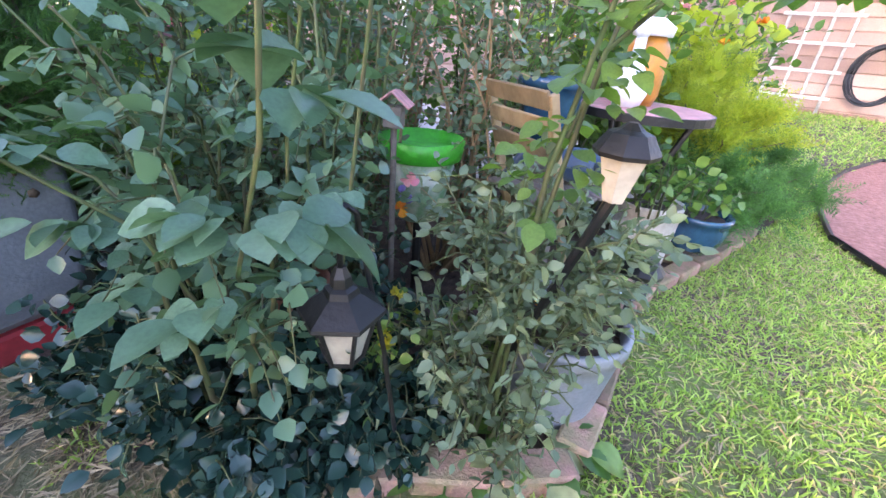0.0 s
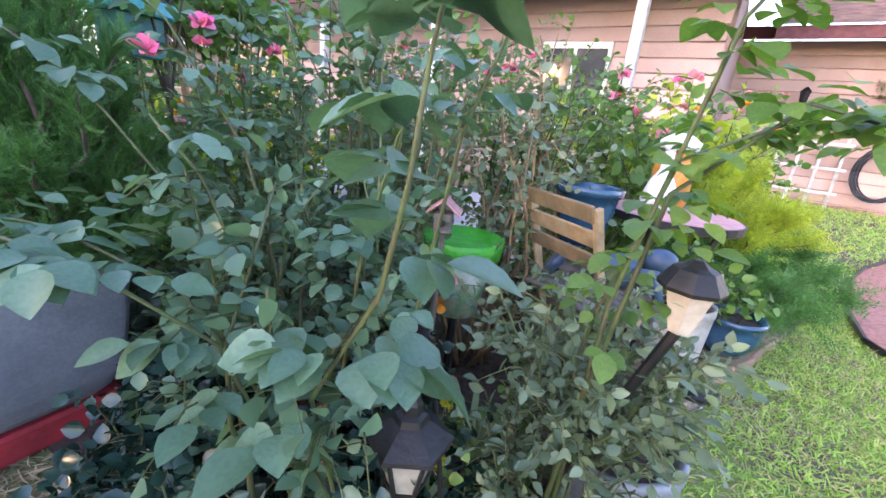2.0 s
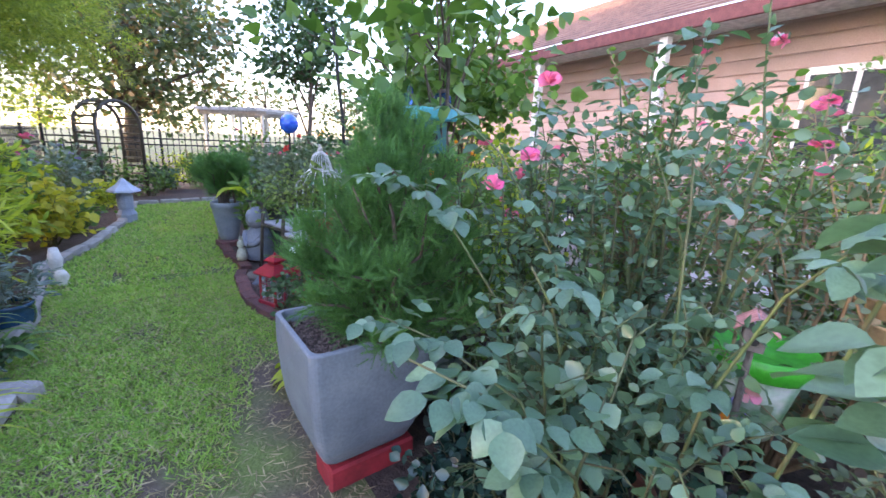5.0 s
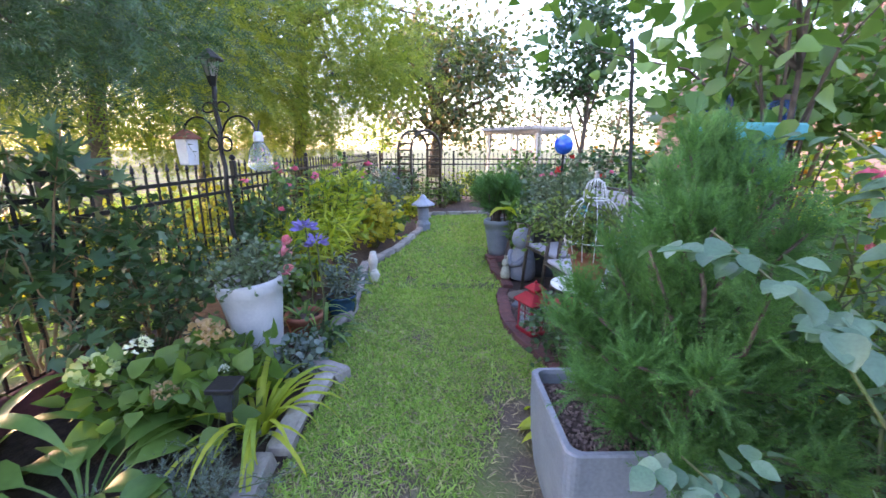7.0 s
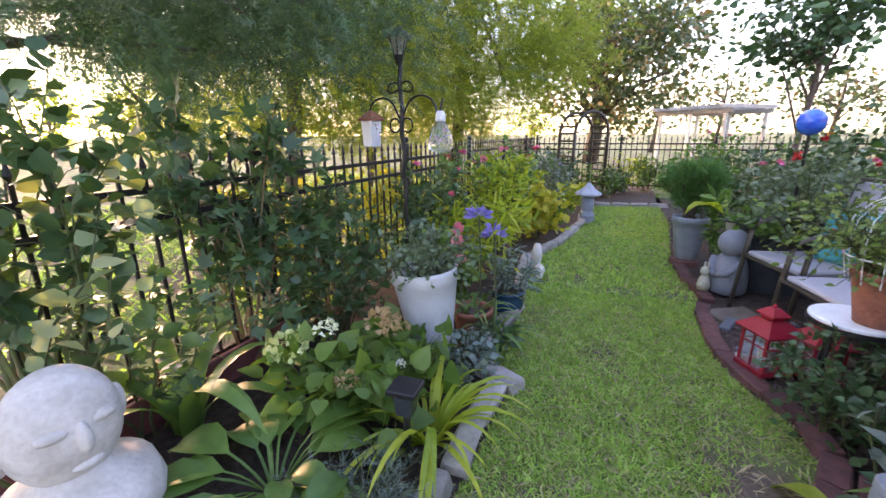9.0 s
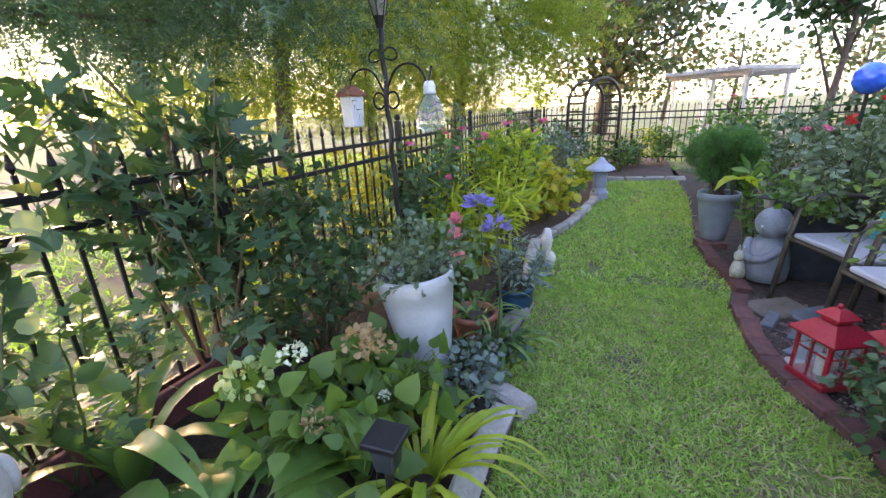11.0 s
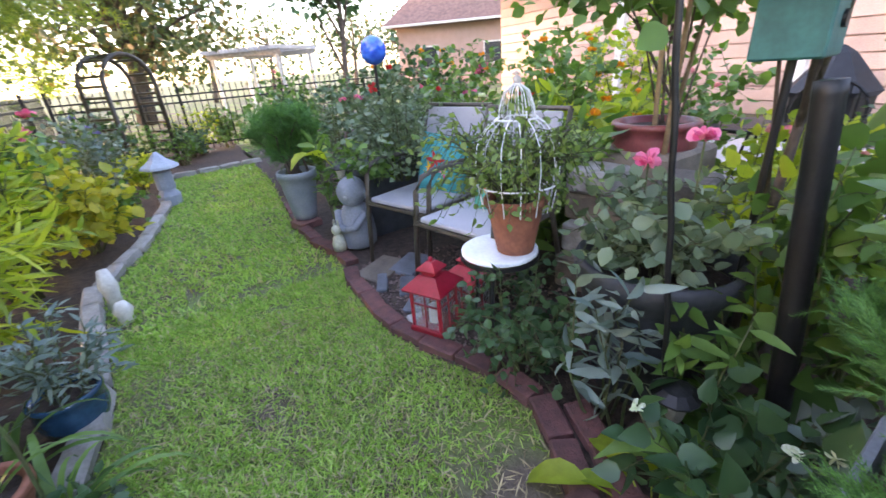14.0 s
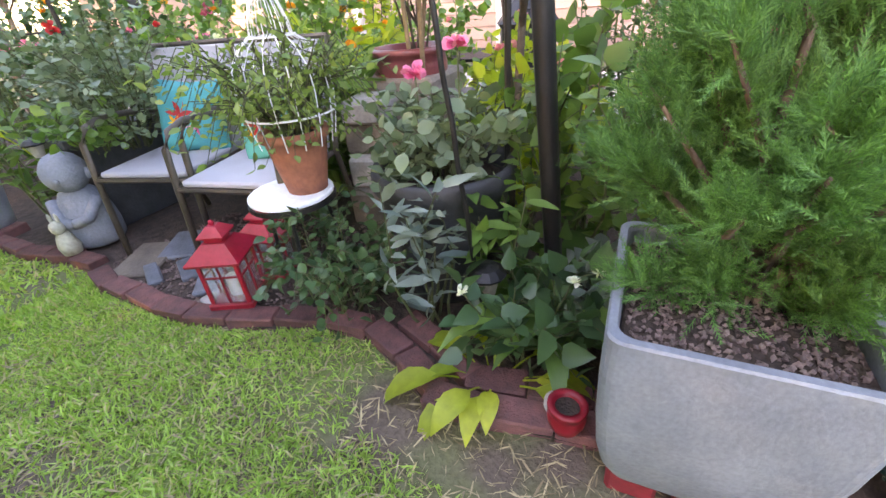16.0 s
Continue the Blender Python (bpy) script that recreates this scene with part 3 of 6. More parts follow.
for args in ((95000, -0.85, 0.8, 0.6, 4.4, 0.048, 0.0034, 11), (52000, -1.0, 1.3, 4.2, 11.0, 0.06, 0.0058, 12), (85000, 0.6, 5.2, -3.2, -0.1, 0.05, 0.0034, 13), (9000, -0.6, 0.6, -1.0, 0.8, 0.045, 0.003, 15),
             (22000, 4.2, 10.4, -5, 0.5, 0.08, 0.007, 14), (26000, -9, -2.15, 0.5, 14, 0.10, 0.010, 16)):
    tagged(new("grass", fast_mesh("grass", lawn(*args), GRASSM)), "short coarse green grass blades", "grass", kind="stuff")

def thatch(n, x0, x1, y0, y1, seed):
    """Dry straw and runners lying flat on the ground."""
    rng = np.random.default_rng(seed)
    x, y = rng.uniform(x0, x1, n), rng.uniform(y0, y1, n)
    ok = np.ones(n, bool)
    for p in BEDS + [MULCH_RING]:
        ok &= ~inside(p, x, y)
    x, y = x[ok], y[ok]
    k = len(x)
    d = np.stack([rng.normal(size=k), rng.normal(size=k), rng.uniform(-0.05, 0.28, k)], 1)
    return scatter(np.stack([x, y, np.full(k, 0.002) + rng.uniform(0, 0.012, k)], 1), d, rng.uniform(0.02, 0.06, k), "scrap", rng, 1.2, 0.5)


STRAW = leaf_mat("dry_straw", (0.20, 0.145, 0.09), (0.46, 0.37, 0.23), 0.7, 0.15)
for args in ((11000, -0.8, 0.75, 0.2, 4.0, 17), (6500, 0.6, 3.6, -1.6, -0.05, 18), (4000, 0.1, 0.8, 0.0, 1.4, 19)):
    tagged(new("dry_grass", fast_mesh("dry_grass", thatch(*args), STRAW)), "dry straw-coloured grass lying on the soil", "grass", kind="stuff")

# ---- brick edging ----
BRICK_MESHES = []
for k in range(4):
    g = box(0.2, 0.1, 0.062, bevel=0.006)
    rr = random.Random(k)
    BRICK_MESHES.append(mesh_of("brick", [(x + rr.uniform(-.003, .003), y + rr.uniform(-.003, .003), z + (rr.uniform(-.004, .004) if z > .03 else 0)) for x, y, z in g[0]], g[1], BRICK))
PALE_MESHES = [mesh_of("brick", *box(0.21, 0.10, 0.07, bevel=0.008), BRICKP) for k in range(2)]


def along(line, step):
    """Places and headings at even steps along a line."""
    out, carry = [], step / 2
    for (x0, y0), (x1, y1) in zip(line, line[1:]):
        ln = math.hypot(x1 - x0, y1 - y0)
        a = math.degrees(math.atan2(y1 - y0, x1 - x0))
        while carry < ln:
            out.append((x0 + (x1 - x0) * carry / ln, y0 + (y1 - y0) * carry / ln, a))
            carry += step
        carry -= ln
    return out


def edging(name, line, meshes, step, label, across=False, offset=0.05, z=0.0, wob=6):
    ob = base(name, 0, 0, 0, 0, label, "edging", kind="structure")
    rr = random.Random(len(line))
    for i, (x, y, a) in enumerate(along(line, step)):
        s, c = math.sin(radians(a)), math.cos(radians(a))
        px, py = x + s * offset, y - c * offset
        part("brick", meshes[i % len(meshes)], None, ob, at=pose(px, py, z - 0.012, rr.uniform(-3, 3), rr.uniform(-3, 3), a + (90 if across else 0) + rr.uniform(-wob, wob)))
    return ob


edging("brick_edging", BED_RIGHT[1:7], BRICK_MESHES, 0.212, "dark red bricks laid flat in a double curve round the bed")
edging("brick_edging", [(0.65, 1.59), (0.63, 1.96), (0.61, 2.19), (0.72, 2.39), (0.82, 2.59)], BRICK_MESHES, 0.205, "inner row of dark red edging bricks", offset=0.055)
edging("brick_edging", BED_RIGHT[6:14], BRICK_MESHES, 0.212, "dark red bricks laid end to end round the gravel", offset=0.055)
edging("brick_edging", BED_RIGHT[13:18], BRICK_MESHES, 0.21, "dark red bricks along the far bed")
edging("brick_edging", BED_ROSE[0:5], PALE_MESHES, 0.225, "mossy pink bricks set round the rose bed", offset=-0.045, wob=3)
edging("brick_edging", BED_ROSE[4:10], PALE_MESHES, 0.225, "weathered pink bricks along the rose bed", offset=-0.045, wob=5)
edging("brick_edging", [(2.07, -0.19), (2.46, -0.4), (2.8, -0.51)], PALE_MESHES, 0.25, "pink paving bricks under the pots", offset=-0.05, across=True)
STONES = []
for k in range(3):
    rr = random.Random(k + 5)
    g = box(0.3, 0.11, 0.085, bevel=0.014)
    STONES.append(mesh_of("stone", [(x + rr.uniform(-.01, .01), y + rr.uniform(-.01, .01), z + rr.uniform(-.004, .004)) for x, y, z in g[0]], g[1], STONE))
LEFT_LINE = [(-0.7, 0.75), (-0.68, 1.92), (-0.59, 2.83), (-0.78, 2.95), (-0.75, 3.28), (-0.67, 3.76), (-0.77, 5.14), (-0.45, 6.1), (-0.23, 7.29), (-0.1, 9.0)]
edging("stone_edging", LEFT_LINE, STONES, 0.33, "weathered pale edging stones along the fence bed", offset=-0.06)
edging("stone_edging", [(-0.1, 9.05), (1.15, 9.2)], STONES, 0.33, "low stone edging at the end of the lawn", offset=-0.06)

# ---- gravel and flagstones under the chairs ----
GR = [(0.61, 3.17), (0.63, 4.1), (0.76, 4.34), (1.43, 4.16), (1.54, 2.81), (0.83, 2.8)]
rng = np.random.default_rng(21)
gx, gy = rng.uniform(0.5, 1.7, 4000), rng.uniform(2.7, 4.7, 4000)
ok = inside(GR, gx, gy)
pebbles = []
for x, y in zip(gx[ok], gy[ok]):
    s = rng.uniform(0.006, 0.014)
    pebbles.append(moved(([(1, 0, 0), (-1, 0.2, 0), (0.1, 1, 0), (-0.2, -1, 0), (0, 0.1, 0.8), (0, 0, -0.6)], [(0, 2, 4), (2, 1, 4), (1, 3, 4), (3, 0, 4), (2, 0, 5), (1, 2, 5), (3, 1, 5), (0, 3, 5)]),
                         Matrix.Translation((x, y, 0.018)) @ Euler((0, 0, rng.uniform(0, 6))).to_matrix().to_4x4() @ Matrix.Scale(s, 4)))
single("gravel", join(*pebbles), GRAVEL, Matrix(), "reddish brown pea gravel and bark", "gravel", kind="stuff")
for x, y, sx, sy, a, mt, lab in ((0.838, 4.149, 0.34, 0.24, 25, FLAG, "brown flagstone"), (0.746, 3.972, 0.22, 0.07, 62, SLATE, "narrow blue slate strip"), (0.848, 3.824, 0.22, 0.10, 60, SLATE, "blue slate slab"),
                                (1.025, 4.08, 0.3, 0.2, 30, SLATE, "grey slate slab"), (0.791, 3.611, 0.2, 0.12, 40, SLATE, "blue slate slab"), (0.713, 3.405, 0.2, 0.16, 75, STONE, "pale flat stone"), (1.106, 3.66, 0.35, 0.25, 10, FLAG, "brown flagstone")):
    single("flagstone", box(sx, sy, 0.03, bevel=0.008), mt, pose(x, y, 0.008, 1, -1, a), lab + " lying on the gravel", "paving stone", "stepping stones")


# ---- houses ----
def house():
    hs = base("house", 0.05, 0.2, 0, -6, "pink-sided single-storey house with a brown shingle roof", "house")
    zg = 0.1
    # garden-side wall with a window and a hose wall set back
    wl = part("wall", join(box(0.2, 11.6, 3.2, 7.2, 6.0, zg, 0.01), box(3.4, 0.2, 3.2, 8.8, 0.3, zg, 0.01), box(0.2, 7.0, 3.0, 10.45, -3.2, zg, 0.01)), SIDING, hs)
    plank = mesh_of("plank", *box(0.03, 6.9, 0.19, bevel=0.006), SIDING)
    for i in range(14):
        part("plank", plank, None, wl, at=pose(10.335, -3.2, zg + 0.1 + i * 0.205, 0, 5))
    plank2 = mesh_of("plank", *box(0.03, 11.5, 0.19, bevel=0.006), SIDING)
    for i in range(15):
        part("plank", plank2, None, wl, at=pose(7.085, 6.0, zg + 0.1 + i * 0.205, 0, 5))
    part("foundation", box(0.08, 7.0, 0.28, 10.30, -3.2, zg, 0.01), BRICKP, hs)
    for y in (2.2,):
        w = part("window", box(0.05, 1.1, 1.3, 7.05, y, 1.15, 0.01), TRIM, hs)
        for dy in (-0.26, 0.26):
            part("pane", box(0.02, 0.46, 1.1, 7.02, y + dy, 1.25, 0.003), DKGLASS, w)
    for y in (1.2, 4.4, 7.2):
        part("porch_post", box(0.14, 0.14, 3.0, 6.35, y, 0.0, 0.01), TRIM, hs, "white porch post")
    # eaves, fascia and roof
    part("fascia", join(box(0.06, 12.4, 0.2, 6.2, 6.0, 3.02, 0.01), box(0.06, 8.0, 0.2, 9.7, -3.6, 3.0, 0.01)), REDWOOD, hs, "dark red-brown fascia")
    part("soffit", box(0.95, 12.2, 0.03, 6.66, 6.0, 3.1, 0.004), TRIM, hs)

    def slope(x0, z0, x1, z1, y0, y1):
        v, f = [], []
        n = 22
        for i in range(n):
            for a, lift in ((i / n, 0.025), ((i + 1) / n, 0.0)):
                v += [(x0 + (x1 - x0) * a, y0, z0 + (z1 - z0) * a + lift), (x0 + (x1 - x0) * a, y1, z0 + (z1 - z0) * a + lift)]
        for i in range(2 * n - 1):
            f.append((2 * i, 2 * i + 1, 2 * i + 3, 2 * i + 2))
        return v, f
    part("roof", slope(6.15, 3.2, 11.5, 5.8, -0.3, 12.2), ROOF, hs, "brown shingle roof")
    part("roof", slope(9.6, 3.18, 13.5, 5.2, -7.6, -0.32), ROOF, hs, "brown shingle roof of the wing")
    part("gable", ([(8.2, -0.25, 4.2), (11.4, -0.25, 5.8), (11.4, -0.25, 3.0), (8.2, -0.25, 3.0)], [(0, 1, 2, 3)]), SIDING, hs)
    # trellis and hose on the set-back wall
    tr = base("trellis", 10.02, -2.16, 0.3, -6, "white wooden trellis leaning on the pink wall", "trellis")
    for i in range(4):
        part("upright", box(0.03, 0.05, 1.7, 0, -0.45 + 0.3 * i, 0), TRIM, tr)
    for i in range(4):
        part("crossbar", box(0.02, 1.1, 0.05, -0.03, 0, 0.25 + 0.42 * i), TRIM, tr)
    hz = base("garden_hose", 9.88, -3.2, 1.35, -6, "coiled dark garden hose hanging on the pink wall", "hose")
    for i in range(7):
        part("coil", tube([(p[0] - 0.02 * i, p[1] * 0.8, p[2] - 0.35) for p in arc((0, 0.02 * i, 0), 0.42 + 0.02 * (i % 3), 0, 360, 24, "yz")], 0.014, 6), HOSE, hz, smooth=True)
    part("bracket", box(0.2, 0.12, 0.06, 0.05, 0, 0.02), BLACK, hz)
    lp = base("wall_lantern", 10.02, -1.8, 2.0, -6, "small black wall lantern", "wall lamp")
    part("lantern_body", lathe([(0.05, 0), (0.08, 0.22), (0.09, 0.24), (0.02, 0.32)], 6), BLACK, lp)
    return hs


house()
nb = base("neighbour_house", 11.64, 17.92, 0, -45, "neighbouring house with a sunlit orange-brown roof", "house", s=0.70)
part("wall", box(13, 6, 4.0, 3, 3, 0, 0.02), SIDING, nb)
part("roof", join(([(-4.2, -0.7, 4.1), (10.2, -0.7, 4.1), (7.2, 3.2, 7.4), (-1.2, 3.2, 7.4)], [(0, 1, 2, 3)]), ([(-4.2, -0.7, 4.1), (-1.2, 3.2, 7.4), (-4.2, 6.8, 4.1)], [(0, 1, 2)]), ([(-4.2, 6.8, 4.1), (-1.2, 3.2, 7.4), (7.2, 3.2, 7.4), (10.2, 6.8, 4.1)], [(0, 1, 2, 3)])), ROOF, nb)
part("gutter", box(14.4, 0.12, 0.14, 3, -0.75, 3.98, 0.02), TRIM, nb)
for i in range(3):
    w = part("window", box(1.2, 0.06, 1.3, -1.5 + 4 * i, -0.02, 1.6, 0.01), TRIM, nb)
    part("pane", box(1.0, 0.03, 1.1, -1.5 + 4 * i, -0.06, 1.7, 0.004), DKGLASS, w)
pg = base("pergola", 2.93, 17.55, 0, -52, "pale weathered wooden pergola beyond the fence", "pergola", s=0.70)
for x in (-1.7, 0.1, 1.9):
    for y in (0, 2.6):
        part("post", box(0.14, 0.14, 2.75, x, y, 0, 0.01), TRIM, pg)
for y in (0, 2.6):
    part("beam", box(4.2, 0.08, 0.22, 0.1, y, 2.75, 0.01), STONE, pg)
raf = mesh_of("rafter", *box(0.06, 3.6, 0.16, bevel=0.008), STONE)
for i in range(8):
    part("rafter", raf, None, pg, at=pose(-1.85 + 0.55 * i, 1.3, 2.97))


# ---- iron fence ----
def fence(name, x0, y0, x1, y1, label, step=0.115):
    ln = math.hypot(x1 - x0, y1 - y0)
    ob = base(name, x0, y0, 0, math.degrees(math.atan2(y1 - y0, x1 - x0)), label, "fence", kind="structure")
    pick = mesh_of("picket", *join(box(0.016, 0.016, 1.12, 0, 0, 0.06, 0.002), lathe([(0.004, 1.18), (0.016, 1.20), (0.002, 1.26)], 6)), BLACK)
    post = mesh_of("post", *join(box(0.05, 0.05, 1.25, 0, 0, 0, 0.004), ball(0.03, 0.03, 0.03, 0, 0, 1.28, 8, 6)), BLACK)
    for z in (0.14, 0.95, 1.08):
        part("rail", box(ln, 0.022, 0.03, ln / 2, 0, z, 0.003), BLACK, ob)
    for i in range(int(ln / step)):
        part("picket", pick, None, ob, at=pose(step * (i + 0.5), 0, 0))
    for i in range(int(ln / 1.9) + 1):
        part("post", post, None, ob, at=pose(1.9 * i, 0.001, 0))


fence("iron_fence", -2.42, -1.0, -1.5, 11.4, "black wrought-iron picket fence along the bed")
fence("iron_fence", -1.45, 11.45, 6.5, 11.45, "black iron fence closing the far end of the garden")
single("board", box(0.03, 2.6, 0.2, bevel=0.006), REDWOOD, pose(-2.14, 1.75, 0.0, 0, 6, -5), "weathered red-brown board edging along the fence", "board")
single("patio", box(3.4, 9.0, 0.08, bevel=0.01), CONCRETE, pose(4.904, 4.942, -0.016), "pale concrete patio beside the house", "patio", kind="structure")


# ---- pots and planters ----
def pot(name, x, y, r, h, material, label, z=0.0, foot=0.7, lip=0.02, bulge=0.0, n=28, wave=0.0, waves=0, category="plant pot", group="", tilt=0.0):
    """A round pot with a wall, a rolled lip and soil in it."""
    ob = base(name, x, y, z, 0, label, category, group)
    if tilt:
        ob.matrix_basis = pose(x, y, z, 0, tilt, 0)
    rf = r * foot
    prof = [(rf, 0)] + [(rf + (r - rf) * t + bulge * math.sin(math.pi * t), h * t * 0.86) for t in (0.2, 0.4, 0.6, 0.8, 1.0)]
    prof += [(r + lip, h * 0.87), (r + lip, h * 0.97), (r + lip * 0.6, h), (r - 0.004, h), (r - 0.014, h * 0.97), (r - 0.018, h * 0.8), (rf * 0.9, h * 0.6)]
    part("pot_body", lathe(prof, n, wave, waves), material, ob, smooth=True)
    part("potting_soil", lathe([(r * 0.3, h * 0.82), (r * 0.93, h * 0.84), (r * 0.93, h * 0.86), (r * 0.4, h * 0.88)], 16), SOIL, ob)
    return ob


def square_planter(x, y, sx, sy, h, z=0.0, rz=0.0, label="", name="planter"):
    """A tapered planter with a rounded foot and a thick rim, hollow."""
    ob = base(name, x, y, z, rz, label, "planter")
    verts, faces = [], []
    rings = [(0.50, 0.0), (0.62, 0.012), (0.74, 0.07), (0.84, 0.18), (0.92, 0.34), (0.97, 0.55), (1.0, 0.80), (1.0, 1.0), (0.985, 1.01), (0.92, 1.01), (0.90, 0.985), (0.88, 0.86)]
    n = 6
    for k, t in rings:
        pts = []
        for cx, cy, a0 in ((1, 1, 0), (-1, 1, 90), (-1, -1, 180), (1, -1, 270)):
            rc = 0.035
            hx, hy = sx / 2 * k - rc, sy / 2 * k - rc
            for i in range(n):
                a = radians(a0 + 90 * i / (n - 1))
                pts.append((cx * hx + rc * math.cos(a), cy * hy + rc * math.sin(a), h * t))
        verts += pts
    m = 4 * n
    for j in range(len(rings) - 1):
        for i in range(m):
            q = (i + 1) % m
            faces.append((j * m + i, j * m + q, (j + 1) * m + q, (j + 1) * m + i))
    faces += [tuple(range(m - 1, -1, -1)), tuple((len(rings) - 1) * m + i for i in range(m))]
    part("planter_body", (verts, faces), PLANTER, ob, smooth=False)
    part("potting_soil", box(sx * 0.87, sy * 0.87, 0.03, 0, 0, h * 0.86, 0.004), SOIL, ob)
    rr = np.random.default_rng(4)
    peb = []
    for i in range(1100):
        s = rr.uniform(0.004, 0.0085)
        peb.append(moved(([(1, 0, 0), (-1, 0.2, 0), (0.1, 1, 0), (-0.2, -1, 0), (0, 0.1, 0.8), (0, 0, -0.6)], [(0, 2, 4), (2, 1, 4), (1, 3, 4), (3, 0, 4), (2, 0, 5), (1, 2, 5), (3, 1, 5), (0, 3, 5)]),
                         pose(rr.uniform(-.42, .42) * sx, rr.uniform(-.42, .42) * sy, h * 0.86 + rr.uniform(0.030, 0.036), rr.uniform(0, 90), rr.uniform(0, 90), rr.uniform(0, 360)) @ Matrix.Scale(s, 4)))
    part("gravel", join(*peb), GRAVEL, ob, "pinkish grey pebbles on the soil", kind="stuff")
    return ob


def juniper(name, x, y, z, h, r, label, seed=5, n=26, twig=60, material=None, size=0.10, kind="spray", skirt=False):
    """A juniper: forked woody limbs with dense feathery sprays."""
    rng = np.random.default_rng(seed)
    ob = base(name, x, y, z, 0, label, "juniper")
    rods, pos, dirs = [], [], []
    for i in range(n):
        a = 2 * math.pi * i / n + rng.uniform(-0.3, 0.3)
        q = math.sqrt(rng.uniform(0.02, 1))
        tip = np.array([r * q * math.cos(a), r * q * math.sin(a), h * (1.0 - 0.62 * q ** 1.8) * rng.uniform(0.8, 1.05)])
        if skirt and i % 3 == 0:
            q = rng.uniform(0.55, 1.1)
            tip = np.array([r * q * math.cos(a), r * q * math.sin(a), rng.uniform(0.08, 0.34)])
        line = [np.array([rng.normal() * 0.16 * r, rng.normal() * 0.16 * r, 0.0]), tip * np.array([0.3, 0.3, 0.45]) + rng.normal(size=3) * 0.03, tip * np.array([0.7, 0.7, 0.8]) + rng.normal(size=3) * 0.03, tip]
        rods.append((line, 0.014, 0.003))
        ln = np.linalg.norm(tip)
        for s in range(twig):
            t = rng.uniform(0.2, 1.0)
            u = t * 3
            j = min(int(u), 2)
            p = line[j] + (line[j + 1] - line[j]) * (u - j)
            out = tip / ln + rng.normal(size=3) * 0.6
            out[2] += 0.35
            out /= np.linalg.norm(out)
            tl = rng.uniform(0.05, 0.20) * (1.2 - 0.5 * t) * (r / 0.5)
            for v in np.linspace(0.15, 1.0, 4):
                pos.append(p + out * tl * v)
                dirs.append(out + rng.normal(size=3) * 0.45 + np.array([0, 0, 0.25]))
    part("limb", join(*[tube(l, a, 5, b) for l, a, b in rods]), BARK, ob, smooth=True, kind="stuff")
    part("foliage", fast_mesh("foliage", scatter(pos, dirs, size, kind, rng, 1.0, 0.2), material or L_JUNIPER), None, ob)
    return ob


# ---- the grey planter with the juniper ----
part_block = base("red_block", 0.58, 1.585, 0, 0, "flat red-painted blocks under the grey planter", "block", s=1)
part("block", box(0.36, 0.16, 0.1, 0.02, -0.08, 0, 0.01), REDST, part_block)
part("block", box(0.30, 0.12, 0.1, 0.02, 0.10, 0, 0.01), REDST, part_block)
square_planter(0.58, 1.585, 0.47, 0.44, 0.505, 0.1, 0, "large smooth grey rectangular planter on red blocks")
juniper("juniper", 0.70, 1.52, 0.53, 0.86, 0.34, "bushy green juniper in the grey planter", n=54, twig=90, size=0.066, skirt=True)
single("rock", ball(0.045, 0.036, 0.038, 0, 0, 0.036, 9, 6), PLASTER, pose(0.60, 1.90, 0.05, 0, 0, 30), "smooth white stone lying on the bricks", "stone")
rp = pot("small_pot", 0.56, 1.865, 0.05, 0.10, REDP, "small red ceramic pot with a face on the bricks", 0.055, 0.75, 0.006, 0.01)

# ---- red stacking: lantern, statues ----


def candle_lantern(x, y, z, rz, s, label):
    ob = base("candle_lantern", x, y, z, rz, label, "lantern")
    part("lantern_base", box(0.21 * s, 0.21 * s, 0.03 * s, 0, 0, 0, 0.004), REDP, ob)
    for i in (-1, 1):
        for j in (-1, 1):
            part("corner_post", box(0.018 * s, 0.018 * s, 0.22 * s, 0.085 * s * i, 0.085 * s * j, 0.03 * s, 0.002), REDP, ob)
    for k, a in enumerate((0, 90, 180, 270)):
        pane = part("pane", box(0.15 * s, 0.004, 0.21 * s, 0, 0.086 * s, 0.032 * s, 0), CLEAR, ob, at=pose(0, 0, 0, 0, 0, a))
        pane.visible_shadow = False
        part("glazing_bar", join(box(0.008 * s, 0.008 * s, 0.21 * s, 0, 0.09 * s, 0.032 * s, 0), box(0.15 * s, 0.008 * s, 0.008 * s, 0, 0.09 * s, 0.17 * s, 0)), REDP, ob, at=pose(0, 0, 0, 0, 0, a))
    part("roof", lathe([(0.17 * s, 0.25 * s), (0.175 * s, 0.262 * s), (0.075 * s, 0.33 * s)], 4, turn=math.pi / 4), REDP, ob)
    part("vent_cap", lathe([(0.055 * s, 0.325 * s), (0.055 * s, 0.355 * s), (0.085 * s, 0.355 * s), (0.085 * s, 0.362 * s), (0.03 * s, 0.40 * s)], 4, turn=math.pi / 4), REDP, ob)
    part("knob", ball(0.012 * s, 0.012 * s, 0.015 * s, 0, 0, 0.41 * s, 10, 6), REDP, ob)
    part("candle", lathe([(0.035 * s, 0.03 * s), (0.035 * s, 0.13 * s)], 14), PLASTER, ob)
    return ob


candle_lantern(0.73, 3.32, 0.05, 24, 0.92, "glossy red metal candle lantern with glass sides on the bricks")
candle_lantern(0.98, 3.34, 0.03, 10, 0.85, "second red metal lantern under the side table")


def statue(name, geos, material, m, label):
    ob = new(name, mesh_of(name, *join(*geos), material, True))
    ob.matrix_basis = m
    return tagged(ob, label, "statue")


